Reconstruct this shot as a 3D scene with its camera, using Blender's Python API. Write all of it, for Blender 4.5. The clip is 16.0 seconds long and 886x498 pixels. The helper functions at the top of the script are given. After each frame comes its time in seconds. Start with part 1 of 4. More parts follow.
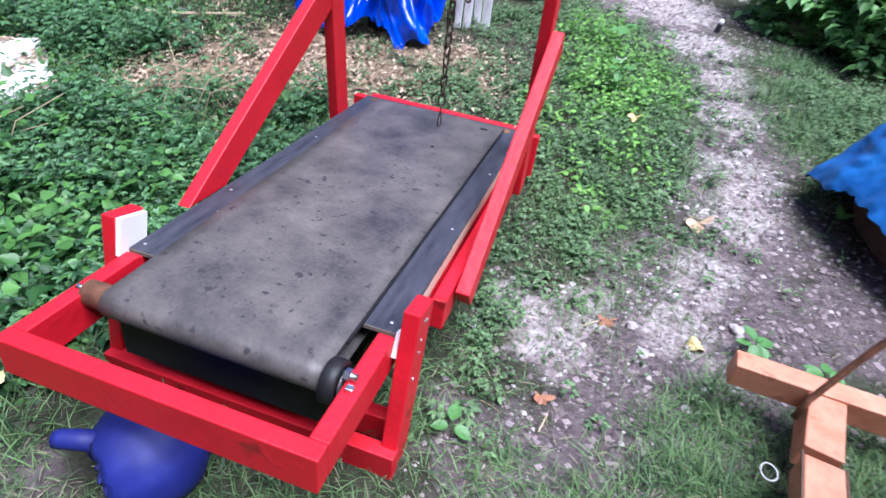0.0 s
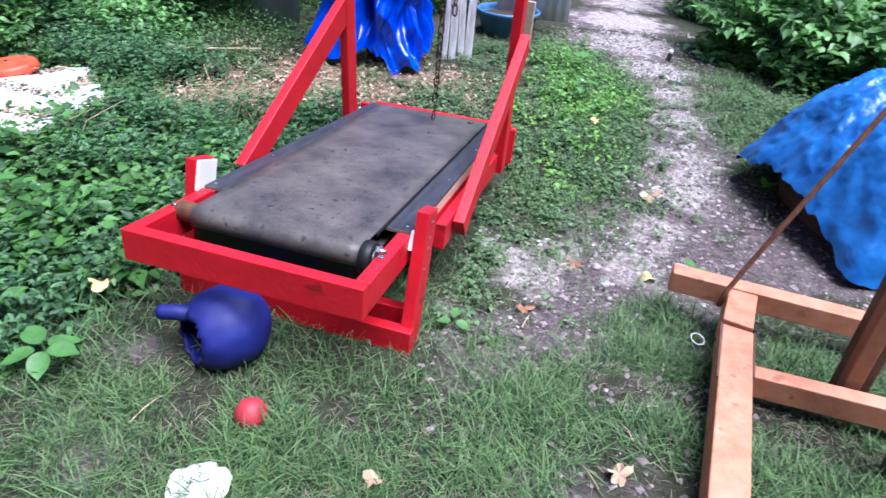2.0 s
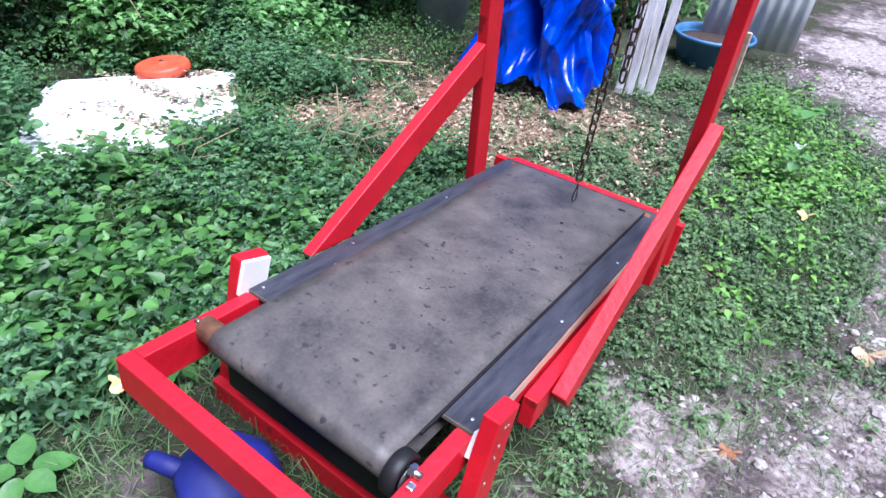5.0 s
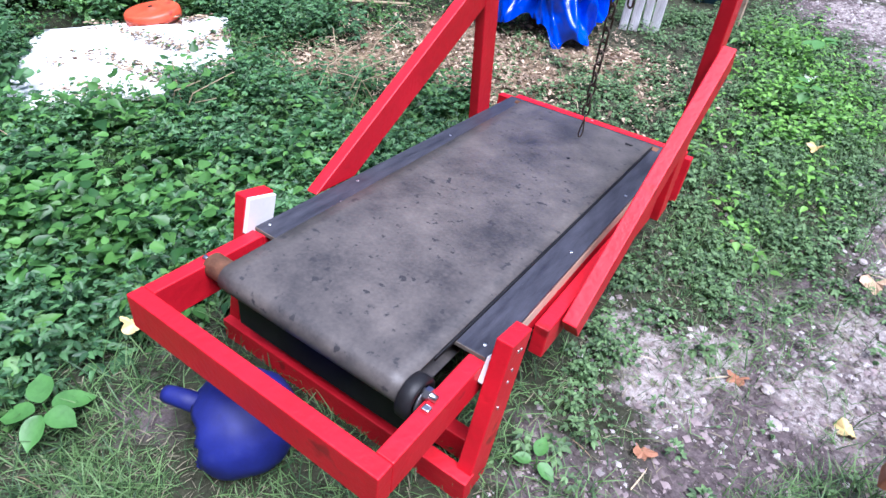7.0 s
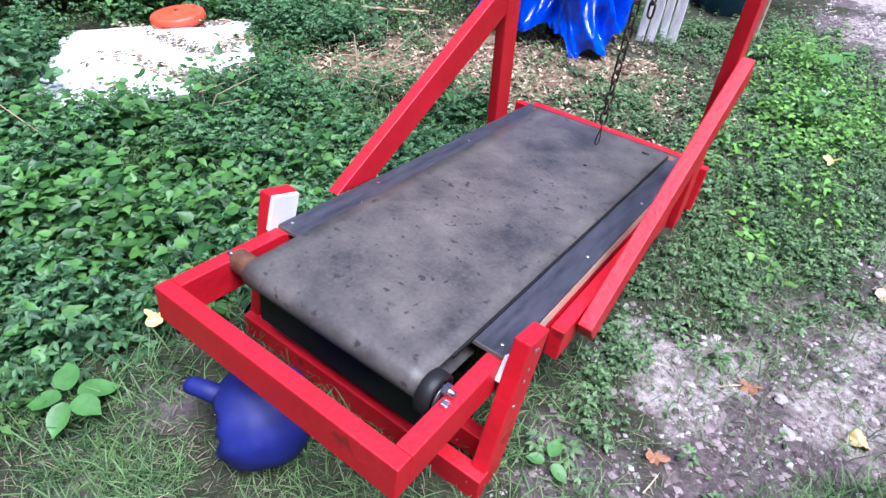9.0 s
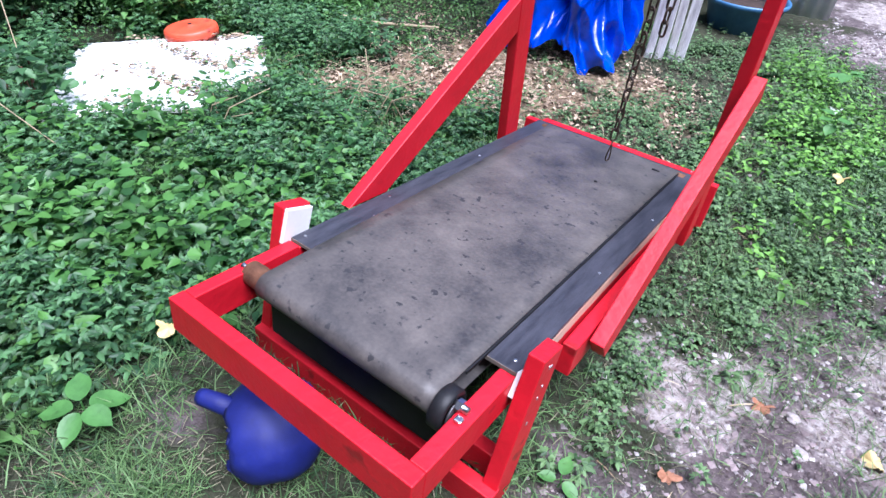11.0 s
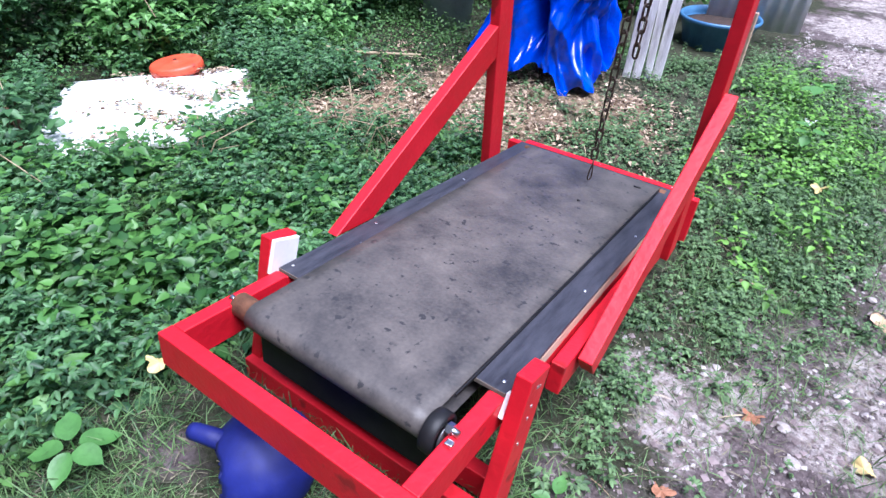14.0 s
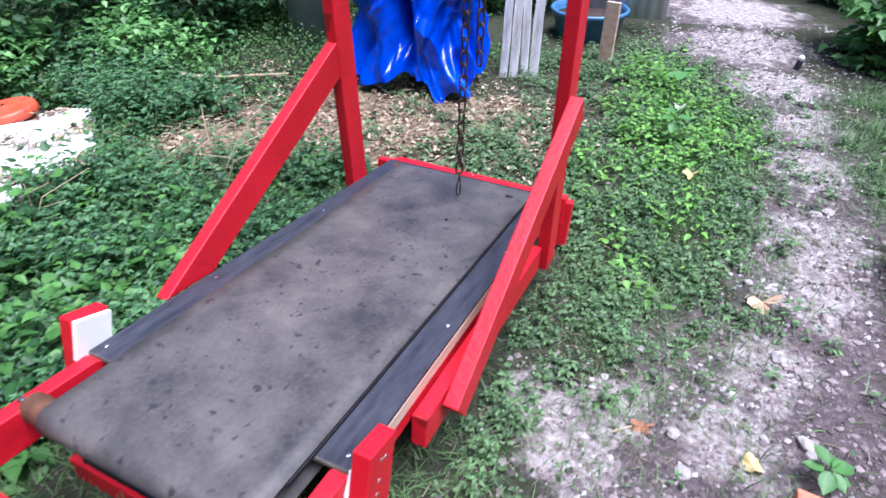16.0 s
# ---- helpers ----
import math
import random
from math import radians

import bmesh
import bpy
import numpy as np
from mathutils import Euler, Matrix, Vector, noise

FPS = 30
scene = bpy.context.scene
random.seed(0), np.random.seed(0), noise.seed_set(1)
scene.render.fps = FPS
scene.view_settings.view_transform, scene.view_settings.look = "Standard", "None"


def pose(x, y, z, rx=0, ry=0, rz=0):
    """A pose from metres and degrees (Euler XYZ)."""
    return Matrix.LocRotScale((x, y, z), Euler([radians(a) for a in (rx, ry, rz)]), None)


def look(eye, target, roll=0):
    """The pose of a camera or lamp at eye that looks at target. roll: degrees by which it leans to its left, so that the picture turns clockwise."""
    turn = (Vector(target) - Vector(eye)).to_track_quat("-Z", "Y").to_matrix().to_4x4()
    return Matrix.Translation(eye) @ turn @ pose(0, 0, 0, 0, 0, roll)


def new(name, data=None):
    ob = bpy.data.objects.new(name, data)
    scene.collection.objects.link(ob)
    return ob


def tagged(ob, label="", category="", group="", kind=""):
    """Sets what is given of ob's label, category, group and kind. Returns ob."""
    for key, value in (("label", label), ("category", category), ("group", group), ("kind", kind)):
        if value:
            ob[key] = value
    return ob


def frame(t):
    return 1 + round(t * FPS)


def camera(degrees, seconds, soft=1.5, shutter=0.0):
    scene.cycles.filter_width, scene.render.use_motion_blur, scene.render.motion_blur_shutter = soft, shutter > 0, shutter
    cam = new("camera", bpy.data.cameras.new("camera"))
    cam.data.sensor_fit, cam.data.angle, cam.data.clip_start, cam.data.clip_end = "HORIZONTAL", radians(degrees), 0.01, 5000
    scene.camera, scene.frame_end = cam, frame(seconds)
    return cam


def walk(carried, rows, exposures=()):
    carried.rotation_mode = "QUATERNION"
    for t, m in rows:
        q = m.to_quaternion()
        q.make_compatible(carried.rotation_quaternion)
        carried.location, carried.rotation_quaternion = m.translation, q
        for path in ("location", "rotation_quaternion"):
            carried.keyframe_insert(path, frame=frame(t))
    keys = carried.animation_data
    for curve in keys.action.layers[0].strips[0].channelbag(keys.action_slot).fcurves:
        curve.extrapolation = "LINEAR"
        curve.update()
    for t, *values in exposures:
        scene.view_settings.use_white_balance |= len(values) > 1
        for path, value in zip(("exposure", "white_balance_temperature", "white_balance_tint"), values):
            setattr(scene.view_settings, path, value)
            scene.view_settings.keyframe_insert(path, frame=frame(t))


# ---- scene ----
cam = camera(75.7, 16.0, 1.5, 0.4)
PATH = [
    (0, (0.957, -0.432, 1.245), (0.573, 1.06, -0.03), 6.1),
    (0.5, (1.07, -0.604, 1.228), (0.662, 0.969, 0.062), 3.8),
    (1, (1.102, -0.783, 1.231), (0.549, 0.746, 0.067), 0.1),
    (1.5, (1.075, -0.907, 1.227), (0.517, 0.654, 0.108), 2.1),
    (2, (1.092, -0.975, 1.205), (0.701, 0.638, 0.089), 4.9),
    (2.5, (1.13, -0.899, 1.211), (0.792, 0.737, 0.111), 4.6),
    (3, (1.159, -0.791, 1.227), (0.745, 0.836, 0.141), 2.6),
    (3.5, (1.091, -0.662, 1.235), (0.64, 0.969, 0.169), 2.6),
    (4, (0.946, -0.471, 1.252), (0.538, 1.167, 0.18), 9.5),
    (4.5, (0.937, -0.4, 1.294), (0.357, 1.174, 0.205), 7.6),
    (5, (0.973, -0.299, 1.307), (0.117, 1.046, 0.099), 4.4),
    (7.5, (0.976, -0.35, 1.244), (0.182, 0.917, -0.084), 3.1),
    (8, (0.967, -0.368, 1.255), (0.153, 0.894, -0.065), 3.3),
    (8.5, (0.969, -0.368, 1.256), (0.148, 0.896, -0.059), 3.6),
    (9, (0.974, -0.366, 1.253), (0.137, 0.897, -0.052), 3.6),
    (11.5, (0.954, -0.38, 1.261), (0.082, 0.901, -0.003), 3.8),
    (12, (0.962, -0.372, 1.266), (0.084, 0.913, 0.011), 3.4),
    (12.5, (0.961, -0.372, 1.266), (0.082, 0.922, 0.02), 2.8),
    (13, (0.966, -0.373, 1.265), (0.089, 0.929, 0.025), 2.4),
    (13.5, (0.973, -0.377, 1.27), (0.099, 0.938, 0.044), 2.1),
    (14, (0.975, -0.379, 1.275), (0.101, 0.952, 0.064), 2.2),
    (14.5, (0.969, -0.378, 1.27), (0.101, 0.963, 0.067), 2.5),
    (15, (0.968, -0.375, 1.27), (0.102, 0.974, 0.073), 2.6),
    (15.5, (1.009, -0.288, 1.254), (0.303, 1.143, 0.049), 1.8),
    (16, (1.073, -0.127, 1.264), (0.402, 1.327, 0.066), 0.0),
]
walk(cam, [(t, look(eye, target, roll)) for t, eye, target, roll in PATH], ((0.0, 0.97, 5700, 19), (16.0, 0.97, 5700, 19)))

# ---- light: bright overcast sky, filtered by trees ----
world = bpy.data.worlds.new("world")
scene.world = world
world.use_nodes = True
wn = world.node_tree.nodes
sky = wn.new("ShaderNodeTexSky")
sky.sky_type, sky.sun_disc = "NISHITA", False
sky.sun_elevation, sky.sun_rotation = radians(72), radians(105)
world.node_tree.links.new(sky.outputs[0], wn["Background"].inputs[0])
wn["Background"].inputs[1].default_value = 0.095
sun_data = bpy.data.lights.new("sun", "SUN")
sun_data.energy, sun_data.angle, sun_data.color = 5.0, radians(42), (0.98, 0.985, 1.0)
sun = new("sun", sun_data)
sun.matrix_world = look((1.9, 0.1, 6), (0, 0.6, 0))


# ---- materials ----
def material(name, dark, light, rough=0.6, scale=8.0, fine=120.0, bump=0.2, metal=0.0, island=False, obj=False, spots=None, spec=0.5, stretch=(1, 1, 1), trans=0.0):
    """Two scales of noise between two colours, fine relief, and a shade of its own for each leaf or piece."""
    m = bpy.data.materials.new(name)
    m.use_nodes = True
    n, k = m.node_tree.nodes, m.node_tree.links.new
    p = n["Principled BSDF"]
    co = n.new("ShaderNodeTexCoord")
    mp = n.new("ShaderNodeMapping")
    mp.inputs["Scale"].default_value = stretch
    k(co.outputs["Object"], mp.inputs[0])
    big = n.new("ShaderNodeTexNoise")
    big.inputs["Scale"].default_value, big.inputs["Detail"].default_value, big.inputs["Roughness"].default_value = scale, 6, 0.65
    k(mp.outputs[0], big.inputs["Vector"])
    small = n.new("ShaderNodeTexNoise")
    small.inputs["Scale"].default_value, small.inputs["Detail"].default_value = fine, 4
    k(mp.outputs[0], small.inputs["Vector"])
    mix = n.new("ShaderNodeMath")
    mix.operation = "MULTIPLY_ADD"
    mix.inputs[1].default_value = 0.35
    k(small.outputs[0], mix.inputs[0])
    sh = n.new("ShaderNodeMath")
    sh.operation = "MULTIPLY_ADD"
    sh.inputs[1].default_value, sh.inputs[2].default_value = 1.6, -0.45
    k(big.outputs[0], sh.inputs[0])
    k(sh.outputs[0], mix.inputs[2])
    fac = mix.outputs[0]
    if island or obj:
        geo = n.new("ShaderNodeNewGeometry" if island else "ShaderNodeObjectInfo")
        add = n.new("ShaderNodeMath")
        add.operation = "MULTIPLY_ADD"
        add.inputs[1].default_value = 0.9 if island else 0.35
        k(geo.outputs["Random Per Island" if island else "Random"], add.inputs[0])
        half = n.new("ShaderNodeMath")
        half.operation = "MULTIPLY_ADD"
        half.inputs[1].default_value, half.inputs[2].default_value = 0.5, -0.2
        k(fac, half.inputs[0])
        k(half.outputs[0], add.inputs[2])
        fac = add.outputs[0]
    ramp = n.new("ShaderNodeValToRGB")
    ramp.color_ramp.elements[0].position, ramp.color_ramp.elements[1].position = 0.15, 0.85
    ramp.color_ramp.elements[0].color = (*dark, 1)
    ramp.color_ramp.elements[1].color = (*light, 1)
    k(fac, ramp.inputs[0])
    colour = ramp.outputs[0]
    if spots:
        sp = n.new("ShaderNodeTexNoise")
        sp.inputs["Scale"].default_value, sp.inputs["Detail"].default_value = spots[1], 3
        k(mp.outputs[0], sp.inputs["Vector"])
        sr = n.new("ShaderNodeValToRGB")
        sr.color_ramp.elements[0].position, sr.color_ramp.elements[1].position = spots[2], spots[2] + 0.06
        k(sp.outputs[0], sr.inputs[0])
        mx = n.new("ShaderNodeMix")
        mx.data_type = "RGBA"
        k(sr.outputs[0], mx.inputs[0])
        k(colour, mx.inputs[6])
        mx.inputs[7].default_value = (*spots[0], 1)
        colour = mx.outputs[2]
    k(colour, p.inputs["Base Color"])
    p.inputs["Roughness"].default_value, p.inputs["Metallic"].default_value = rough, metal
    p.inputs["Specular IOR Level"].default_value = spec
    if bump:
        b = n.new("ShaderNodeBump")
        b.inputs["Strength"].default_value, b.inputs["Distance"].default_value = bump, 0.004
        k(mix.outputs[0], b.inputs["Height"])
        k(b.outputs[0], p.inputs["Normal"])
    if trans:
        tr = n.new("ShaderNodeBsdfTranslucent")
        k(colour, tr.inputs[0])
        ms = n.new("ShaderNodeMixShader")
        ms.inputs[0].default_value = trans
        k(p.outputs[0], ms.inputs[1])
        k(tr.outputs[0], ms.inputs[2])
        k(ms.outputs[0], n["Material Output"].inputs[0])
    return m


RED = material("red_paint", (0.44, 0.006, 0.013), (0.64, 0.010, 0.024), 0.48, 5, 70, 0.8, stretch=(1, 1, 1), spots=((0.27, 0.008, 0.012), 10, 0.66), spec=0.35)
WHITE_PAINT = material("white_paint", (0.72, 0.71, 0.70), (0.86, 0.85, 0.84), 0.5, 6, 80, 0.1)
RAW_WOOD = material("raw_wood", (0.40, 0.24, 0.16), (0.64, 0.48, 0.37), 0.65, 4, 50, 0.25, stretch=(6, 1, 6))
BELT = material("belt_rubber", (0.022, 0.022, 0.026), (0.128, 0.112, 0.102), 0.5, 5.0, 110, 0.3, spots=((0.030, 0.029, 0.032), 38, 0.63), spec=0.45)
BLACK_BOARD = material("black_board", (0.014, 0.015, 0.022), (0.055, 0.056, 0.072), 0.5, 7, 140, 0.15, stretch=(6, 1, 1), spots=((0.12, 0.12, 0.12), 60, 0.73), spec=0.35)
BOARD_EDGE = material("board_edge", (0.10, 0.085, 0.07), (0.19, 0.16, 0.13), 0.8, 20, 140, 0.3)
BLACK_RUBBER = material("black_rubber", (0.006, 0.006, 0.007), (0.016, 0.016, 0.018), 0.5, 20, 200, 0.1, spec=0.3)
STEEL = material("steel", (0.35, 0.35, 0.36), (0.7, 0.7, 0.72), 0.3, 30, 200, 0.1, metal=1.0)
HUB = material("hub_steel", (0.06, 0.06, 0.065), (0.22, 0.22, 0.23), 0.4, 30, 200, 0.2, metal=0.7)
RUST = material("rust", (0.10, 0.045, 0.025), (0.27, 0.12, 0.065), 0.75, 30, 200, 0.4, metal=0.2)
CHAIN = material("old_iron", (0.035, 0.028, 0.025), (0.12, 0.08, 0.06), 0.6, 60, 300, 0.3, metal=0.6)
ORANGE = material("orange_lumber", (0.42, 0.15, 0.075), (0.60, 0.27, 0.165), 0.55, 4, 60, 0.35, stretch=(4, 4, 4), spots=((0.36, 0.14, 0.075), 6, 0.64))
STRUT_FACE = material("strut_board", (0.17, 0.065, 0.035), (0.36, 0.15, 0.08), 0.65, 6, 80, 0.4)
OLD_WOOD = material("old_wood", (0.045, 0.022, 0.014), (0.16, 0.075, 0.04), 0.7, 6, 90, 0.4)
DARK_METAL = material("dark_metal", (0.02, 0.022, 0.025), (0.06, 0.065, 0.07), 0.5, 10, 120, 0.2)
BLUE_TARP = material("blue_tarp", (0.001, 0.026, 0.40), (0.004, 0.085, 0.78), 0.17, 5, 90, 0.5)
BLUE_TARP_FADED = material("faded_tarp", (0.004, 0.060, 0.25), (0.022, 0.19, 0.54), 0.34, 6, 38, 1.0)
BALL_BLUE = material("blue_rubber", (0.003, 0.006, 0.085), (0.008, 0.016, 0.185), 0.65, 8, 120, 0.2, spots=((0.015, 0.022, 0.17), 9, 0.62))
BALL_RED = material("red_rubber", (0.30, 0.015, 0.025), (0.46, 0.04, 0.055), 0.6, 20, 160, 0.2)
ORANGE_DISC = material("orange_plastic", (0.52, 0.055, 0.022), (0.68, 0.10, 0.045), 0.45, 8, 90, 0.1, spots=((0.36, 0.05, 0.03), 14, 0.64))
FOAM = material("white_foam", (0.66, 0.65, 0.63), (0.88, 0.88, 0.87), 0.55, 6, 60, 0.1, spots=((0.30, 0.27, 0.23), 14, 0.63))
GREY_PLASTIC = material("grey_plastic", (0.11, 0.125, 0.14), (0.21, 0.235, 0.26), 0.55, 6, 80, 0.15)
PICKET = material("weathered_paint", (0.36, 0.33, 0.33), (0.90, 0.88, 0.90), 0.75, 9, 70, 0.4, stretch=(4, 4, 0.5))
ZINC = material("zinc_sheet", (0.62, 0.63, 0.65), (0.80, 0.81, 0.83), 0.5, 6, 80, 0.15)
TUB_BLUE = material("tub_plastic", (0.03, 0.10, 0.22), (0.08, 0.22, 0.40), 0.4, 8, 80, 0.1)
POT_SOIL = material("potting_soil", (0.014, 0.009, 0.007), (0.060, 0.036, 0.028), 0.95, 14, 60, 1.0)
SOIL = material("potting_soil", (0.025, 0.016, 0.012), (0.085, 0.05, 0.038), 0.95, 14, 90, 0.8)
SOIL = material("soil", (0.05, 0.03, 0.022), (0.15, 0.09, 0.065), 0.95, 14, 90, 0.8)
LEAF = material("creeper_leaf", (0.014, 0.045, 0.012), (0.115, 0.255, 0.066), 0.5, 3, 60, 0.0, island=True, trans=0.3)
LEAF_BIG = material("broad_leaf", (0.022, 0.082, 0.020), (0.110, 0.280, 0.060), 0.45, 5, 60, 0.0, island=True, trans=0.3)
SPROUT_LEAF = material("sprout_leaf", (0.050, 0.150, 0.036), (0.095, 0.255, 0.062), 0.5, 16, 120, 0.3, trans=0.2)
LEAF_DARK = material("shrub_leaf", (0.060, 0.165, 0.045), (0.22, 0.46, 0.14), 0.45, 3, 60, 0.0, island=True, trans=0.35)
WEED = material("weed_leaf", (0.036, 0.080, 0.030), (0.160, 0.285, 0.110), 0.6, 3, 60, 0.0, island=True, trans=0.25)
WEED_BRIGHT = material("bright_weed", (0.06, 0.17, 0.025), (0.20, 0.44, 0.075), 0.5, 3, 60, 0.0, island=True, trans=0.3)
LEAF_BLUE = material("bluish_leaf", (0.024, 0.078, 0.030), (0.115, 0.265, 0.100), 0.5, 3, 60, 0.0, island=True, trans=0.3)
GRASS = material("grass_blade", (0.024, 0.070, 0.022), (0.150, 0.265, 0.090), 0.6, 3, 60, 0.0, island=True, trans=0.25)
STRAW = material("dry_stalk", (0.20, 0.145, 0.08), (0.50, 0.40, 0.26), 0.8, 6, 60, 0.0, island=True)
LITTER = material("dry_leaf", (0.10, 0.060, 0.040), (0.54, 0.41, 0.29), 0.85, 6, 60, 0.0, island=True)
STONE = material("limestone_lump", (0.22, 0.19, 0.18), (0.44, 0.40, 0.385), 0.9, 40, 160, 0.8)
PEBBLE = material("limestone_chip", (0.15, 0.125, 0.125), (0.52, 0.48, 0.47), 0.9, 20, 90, 0.3, island=True)
TAN_LEAF = material("tan_leaf", (0.34, 0.22, 0.13), (0.60, 0.45, 0.31), 0.8, 30, 60, 0.1)
CLOD = material("soil_clod", (0.07, 0.053, 0.052), (0.30, 0.24, 0.24), 0.95, 20, 90, 0.3, island=True)
THATCH = material("thatch", (0.040, 0.045, 0.026), (0.22, 0.20, 0.13), 0.85, 6, 60, 0.0, island=True)
# plain brown for the added, unseen walls that block sky light
SKY_BLOCK = material("sky_block_brown", (0.09, 0.07, 0.055), (0.16, 0.13, 0.10), 0.8, 2, 40, 0.3)
PALE_PLASTIC = material("pale_plastic", (0.45, 0.46, 0.45), (0.62, 0.63, 0.62), 0.4, 20, 60, 0.0)
YELLOW_LEAF = material("yellow_leaf", (0.52, 0.38, 0.13), (0.76, 0.62, 0.30), 0.7, 20, 60, 0.1)
BROWN_LEAF = material("brown_leaf", (0.22, 0.09, 0.045), (0.46, 0.22, 0.13), 0.7, 30, 60, 0.1)
PALE_LEAF = material("pale_leaf", (0.62, 0.68, 0.62), (0.80, 0.86, 0.80), 0.6, 30, 60, 0.1)


# ---- mesh helpers ----
def part(name, bm, mat, parent=None, label="", smooth=False):
    me = bpy.data.meshes.new(name)
    bm.to_mesh(me)
    bm.free()
    me.materials.append(mat)
    if smooth:
        me.polygons.foreach_set("use_smooth", [True] * len(me.polygons))
    ob = new(name, me)
    ob.parent = parent
    if label:
        ob["label"] = label
    return ob


def thing(name, label, category, m=None, group="", kind=""):
    ob = new(name)
    ob.empty_display_size = 0.1
    if m is not None:
        ob.matrix_basis = m
    return tagged(ob, label, category, group, kind)


def box(lo, hi, bevel=0.003, bm=None):
    bm = bm or bmesh.new()
    c = [(a + b) / 2 for a, b in zip(lo, hi)]
    s = [abs(b - a) for a, b in zip(lo, hi)]
    made = bmesh.ops.create_cube(bm, size=1, matrix=Matrix.LocRotScale(c, None, s))
    if bevel:
        edges = list({e for v in made["verts"] for e in v.link_edges})
        bmesh.ops.bevel(bm, geom=edges, offset=bevel, segments=2, affect="EDGES", profile=0.5)
    return bm


def beam(a, b, side, wide, thick, bevel=0.003, cuts=0):
    """A board from a to b; side: the direction of its thickness."""
    a, b, side = Vector(a), Vector(b), Vector(side)
    y = (b - a).normalized()
    x = (side - side.dot(y) * y).normalized()
    z = x.cross(y)
    m = Matrix((x, y, z)).transposed().to_4x4()
    m.translation = (a + b) / 2
    bm = box((-thick / 2, -(b - a).length / 2, -wide / 2), (thick / 2, (b - a).length / 2, wide / 2), bevel)
    bm.transform(m)
    return bm


def tube(points, r, sides=10, closed=False, bm=None, taper=None):
    """A round rod along points."""
    bm = bm or bmesh.new()
    pts = [Vector(p) for p in points]
    rings = []
    for i, p in enumerate(pts):
        a = pts[(i - 1) % len(pts)] if closed or i else p
        b = pts[(i + 1) % len(pts)] if closed or i < len(pts) - 1 else p
        d = (b - a).normalized()
        u = d.orthogonal().normalized() if not rings else (last - last.dot(d) * d).normalized()
        last = u
        v = d.cross(u)
        rr = r if taper is None else r * (1 + (taper - 1) * i / (len(pts) - 1))
        rings.append([bm.verts.new(p + rr * (math.cos(t) * u + math.sin(t) * v)) for t in (2 * math.pi * j / sides for j in range(sides))])
    n = len(rings)
    for i in range(n if closed else n - 1):
        for j in range(sides):
            bm.faces.new((rings[i][j], rings[i][(j + 1) % sides], rings[(i + 1) % n][(j + 1) % sides], rings[(i + 1) % n][j]))
    if not closed:
        bm.faces.new(rings[0][::-1])
        bm.faces.new(rings[-1])
    return bm


def lathe(profile, sides=32, bm=None, squash=1.0):
    """A turned shape from (radius, height) pairs."""
    bm = bm or bmesh.new()
    rings = []
    for r, z in profile:
        rings.append([bm.verts.new((r * math.cos(a), squash * r * math.sin(a), z)) for a in (2 * math.pi * j / sides for j in range(sides))])
    for p, q in zip(rings, rings[1:]):
        for j in range(sides):
            bm.faces.new((p[j], p[(j + 1) % sides], q[(j + 1) % sides], q[j]))
    bm.faces.new(rings[0][::-1])
    bm.faces.new(rings[-1])
    return bm


def numpy_mesh(name, verts, faces, mat, label, category, smooth=False, kind="stuff"):
    me = bpy.data.meshes.new(name)
    me.from_pydata(verts.tolist(), [], faces.tolist())
    me.materials.append(mat)
    if smooth:
        me.polygons.foreach_set("use_smooth", [True] * len(me.polygons))
    return tagged(new(name, me), label, category, "", kind)


# ---- ground ----
def ground_z(x, y):
    """The lie of the land: a shallow dip beside the treadmill, rising a little towards the path and the beds."""
    x, y = np.asarray(x, float), np.asarray(y, float)
    dip = -0.085 * np.exp(-(((x - 1.2) / 1.1) ** 2) - ((y - 1.15) / 0.75) ** 2)
    rise = 0.05 / (1 + np.exp(-(y - 2.6) * 2.5))
    left = 0.06 / (1 + np.exp((x + 0.9) * 4)) + 0.02
    near = 0.03 / (1 + np.exp((y - 0.1) * 5))
    lumps = 0.010 * np.sin(3.1 * x + 1.3 * y) * np.sin(2.3 * y - 0.7 * x) + 0.006 * np.sin(9.1 * x + 2) * np.sin(8.3 * y + 1)
    return dip + rise + left + near + lumps - 0.02


axis = np.concatenate([-np.geomspace(400, 3.6, 22), np.arange(-3.5, 5.0, 0.045), np.geomspace(5.1, 400, 24)])
gx, gy = np.meshgrid(axis, axis + 1.0)
flat = np.clip((np.hypot(gx, gy) - 8) / 20, 0, 1)
rough_bits = np.array([noise.noise((a * 14, b * 14, 0)) * 0.006 + noise.noise((a * 40, b * 40, 4)) * 0.003 if abs(a) < 6 and abs(b) < 8 else 0 for a, b in zip(gx.ravel(), gy.ravel())]).reshape(gx.shape)
gz = ground_z(gx, gy) * (1 - flat) + rough_bits
n_ax = len(axis)
gv = np.stack([gx, gy, gz], -1).reshape(-1, 3)
gi = np.arange(n_ax * n_ax).reshape(n_ax, n_ax)
gf = np.stack([gi[:-1, :-1], gi[:-1, 1:], gi[1:, 1:], gi[1:, :-1]], -1).reshape(-1, 4)


def blob(x, y, cx, cy, rx, ry, turn=0.0):
    c, s = math.cos(turn), math.sin(turn)
    u, v = (x - cx) * c + (y - cy) * s, -(x - cx) * s + (y - cy) * c
    return np.exp(-((u / rx) ** 2) - (v / ry) ** 2)


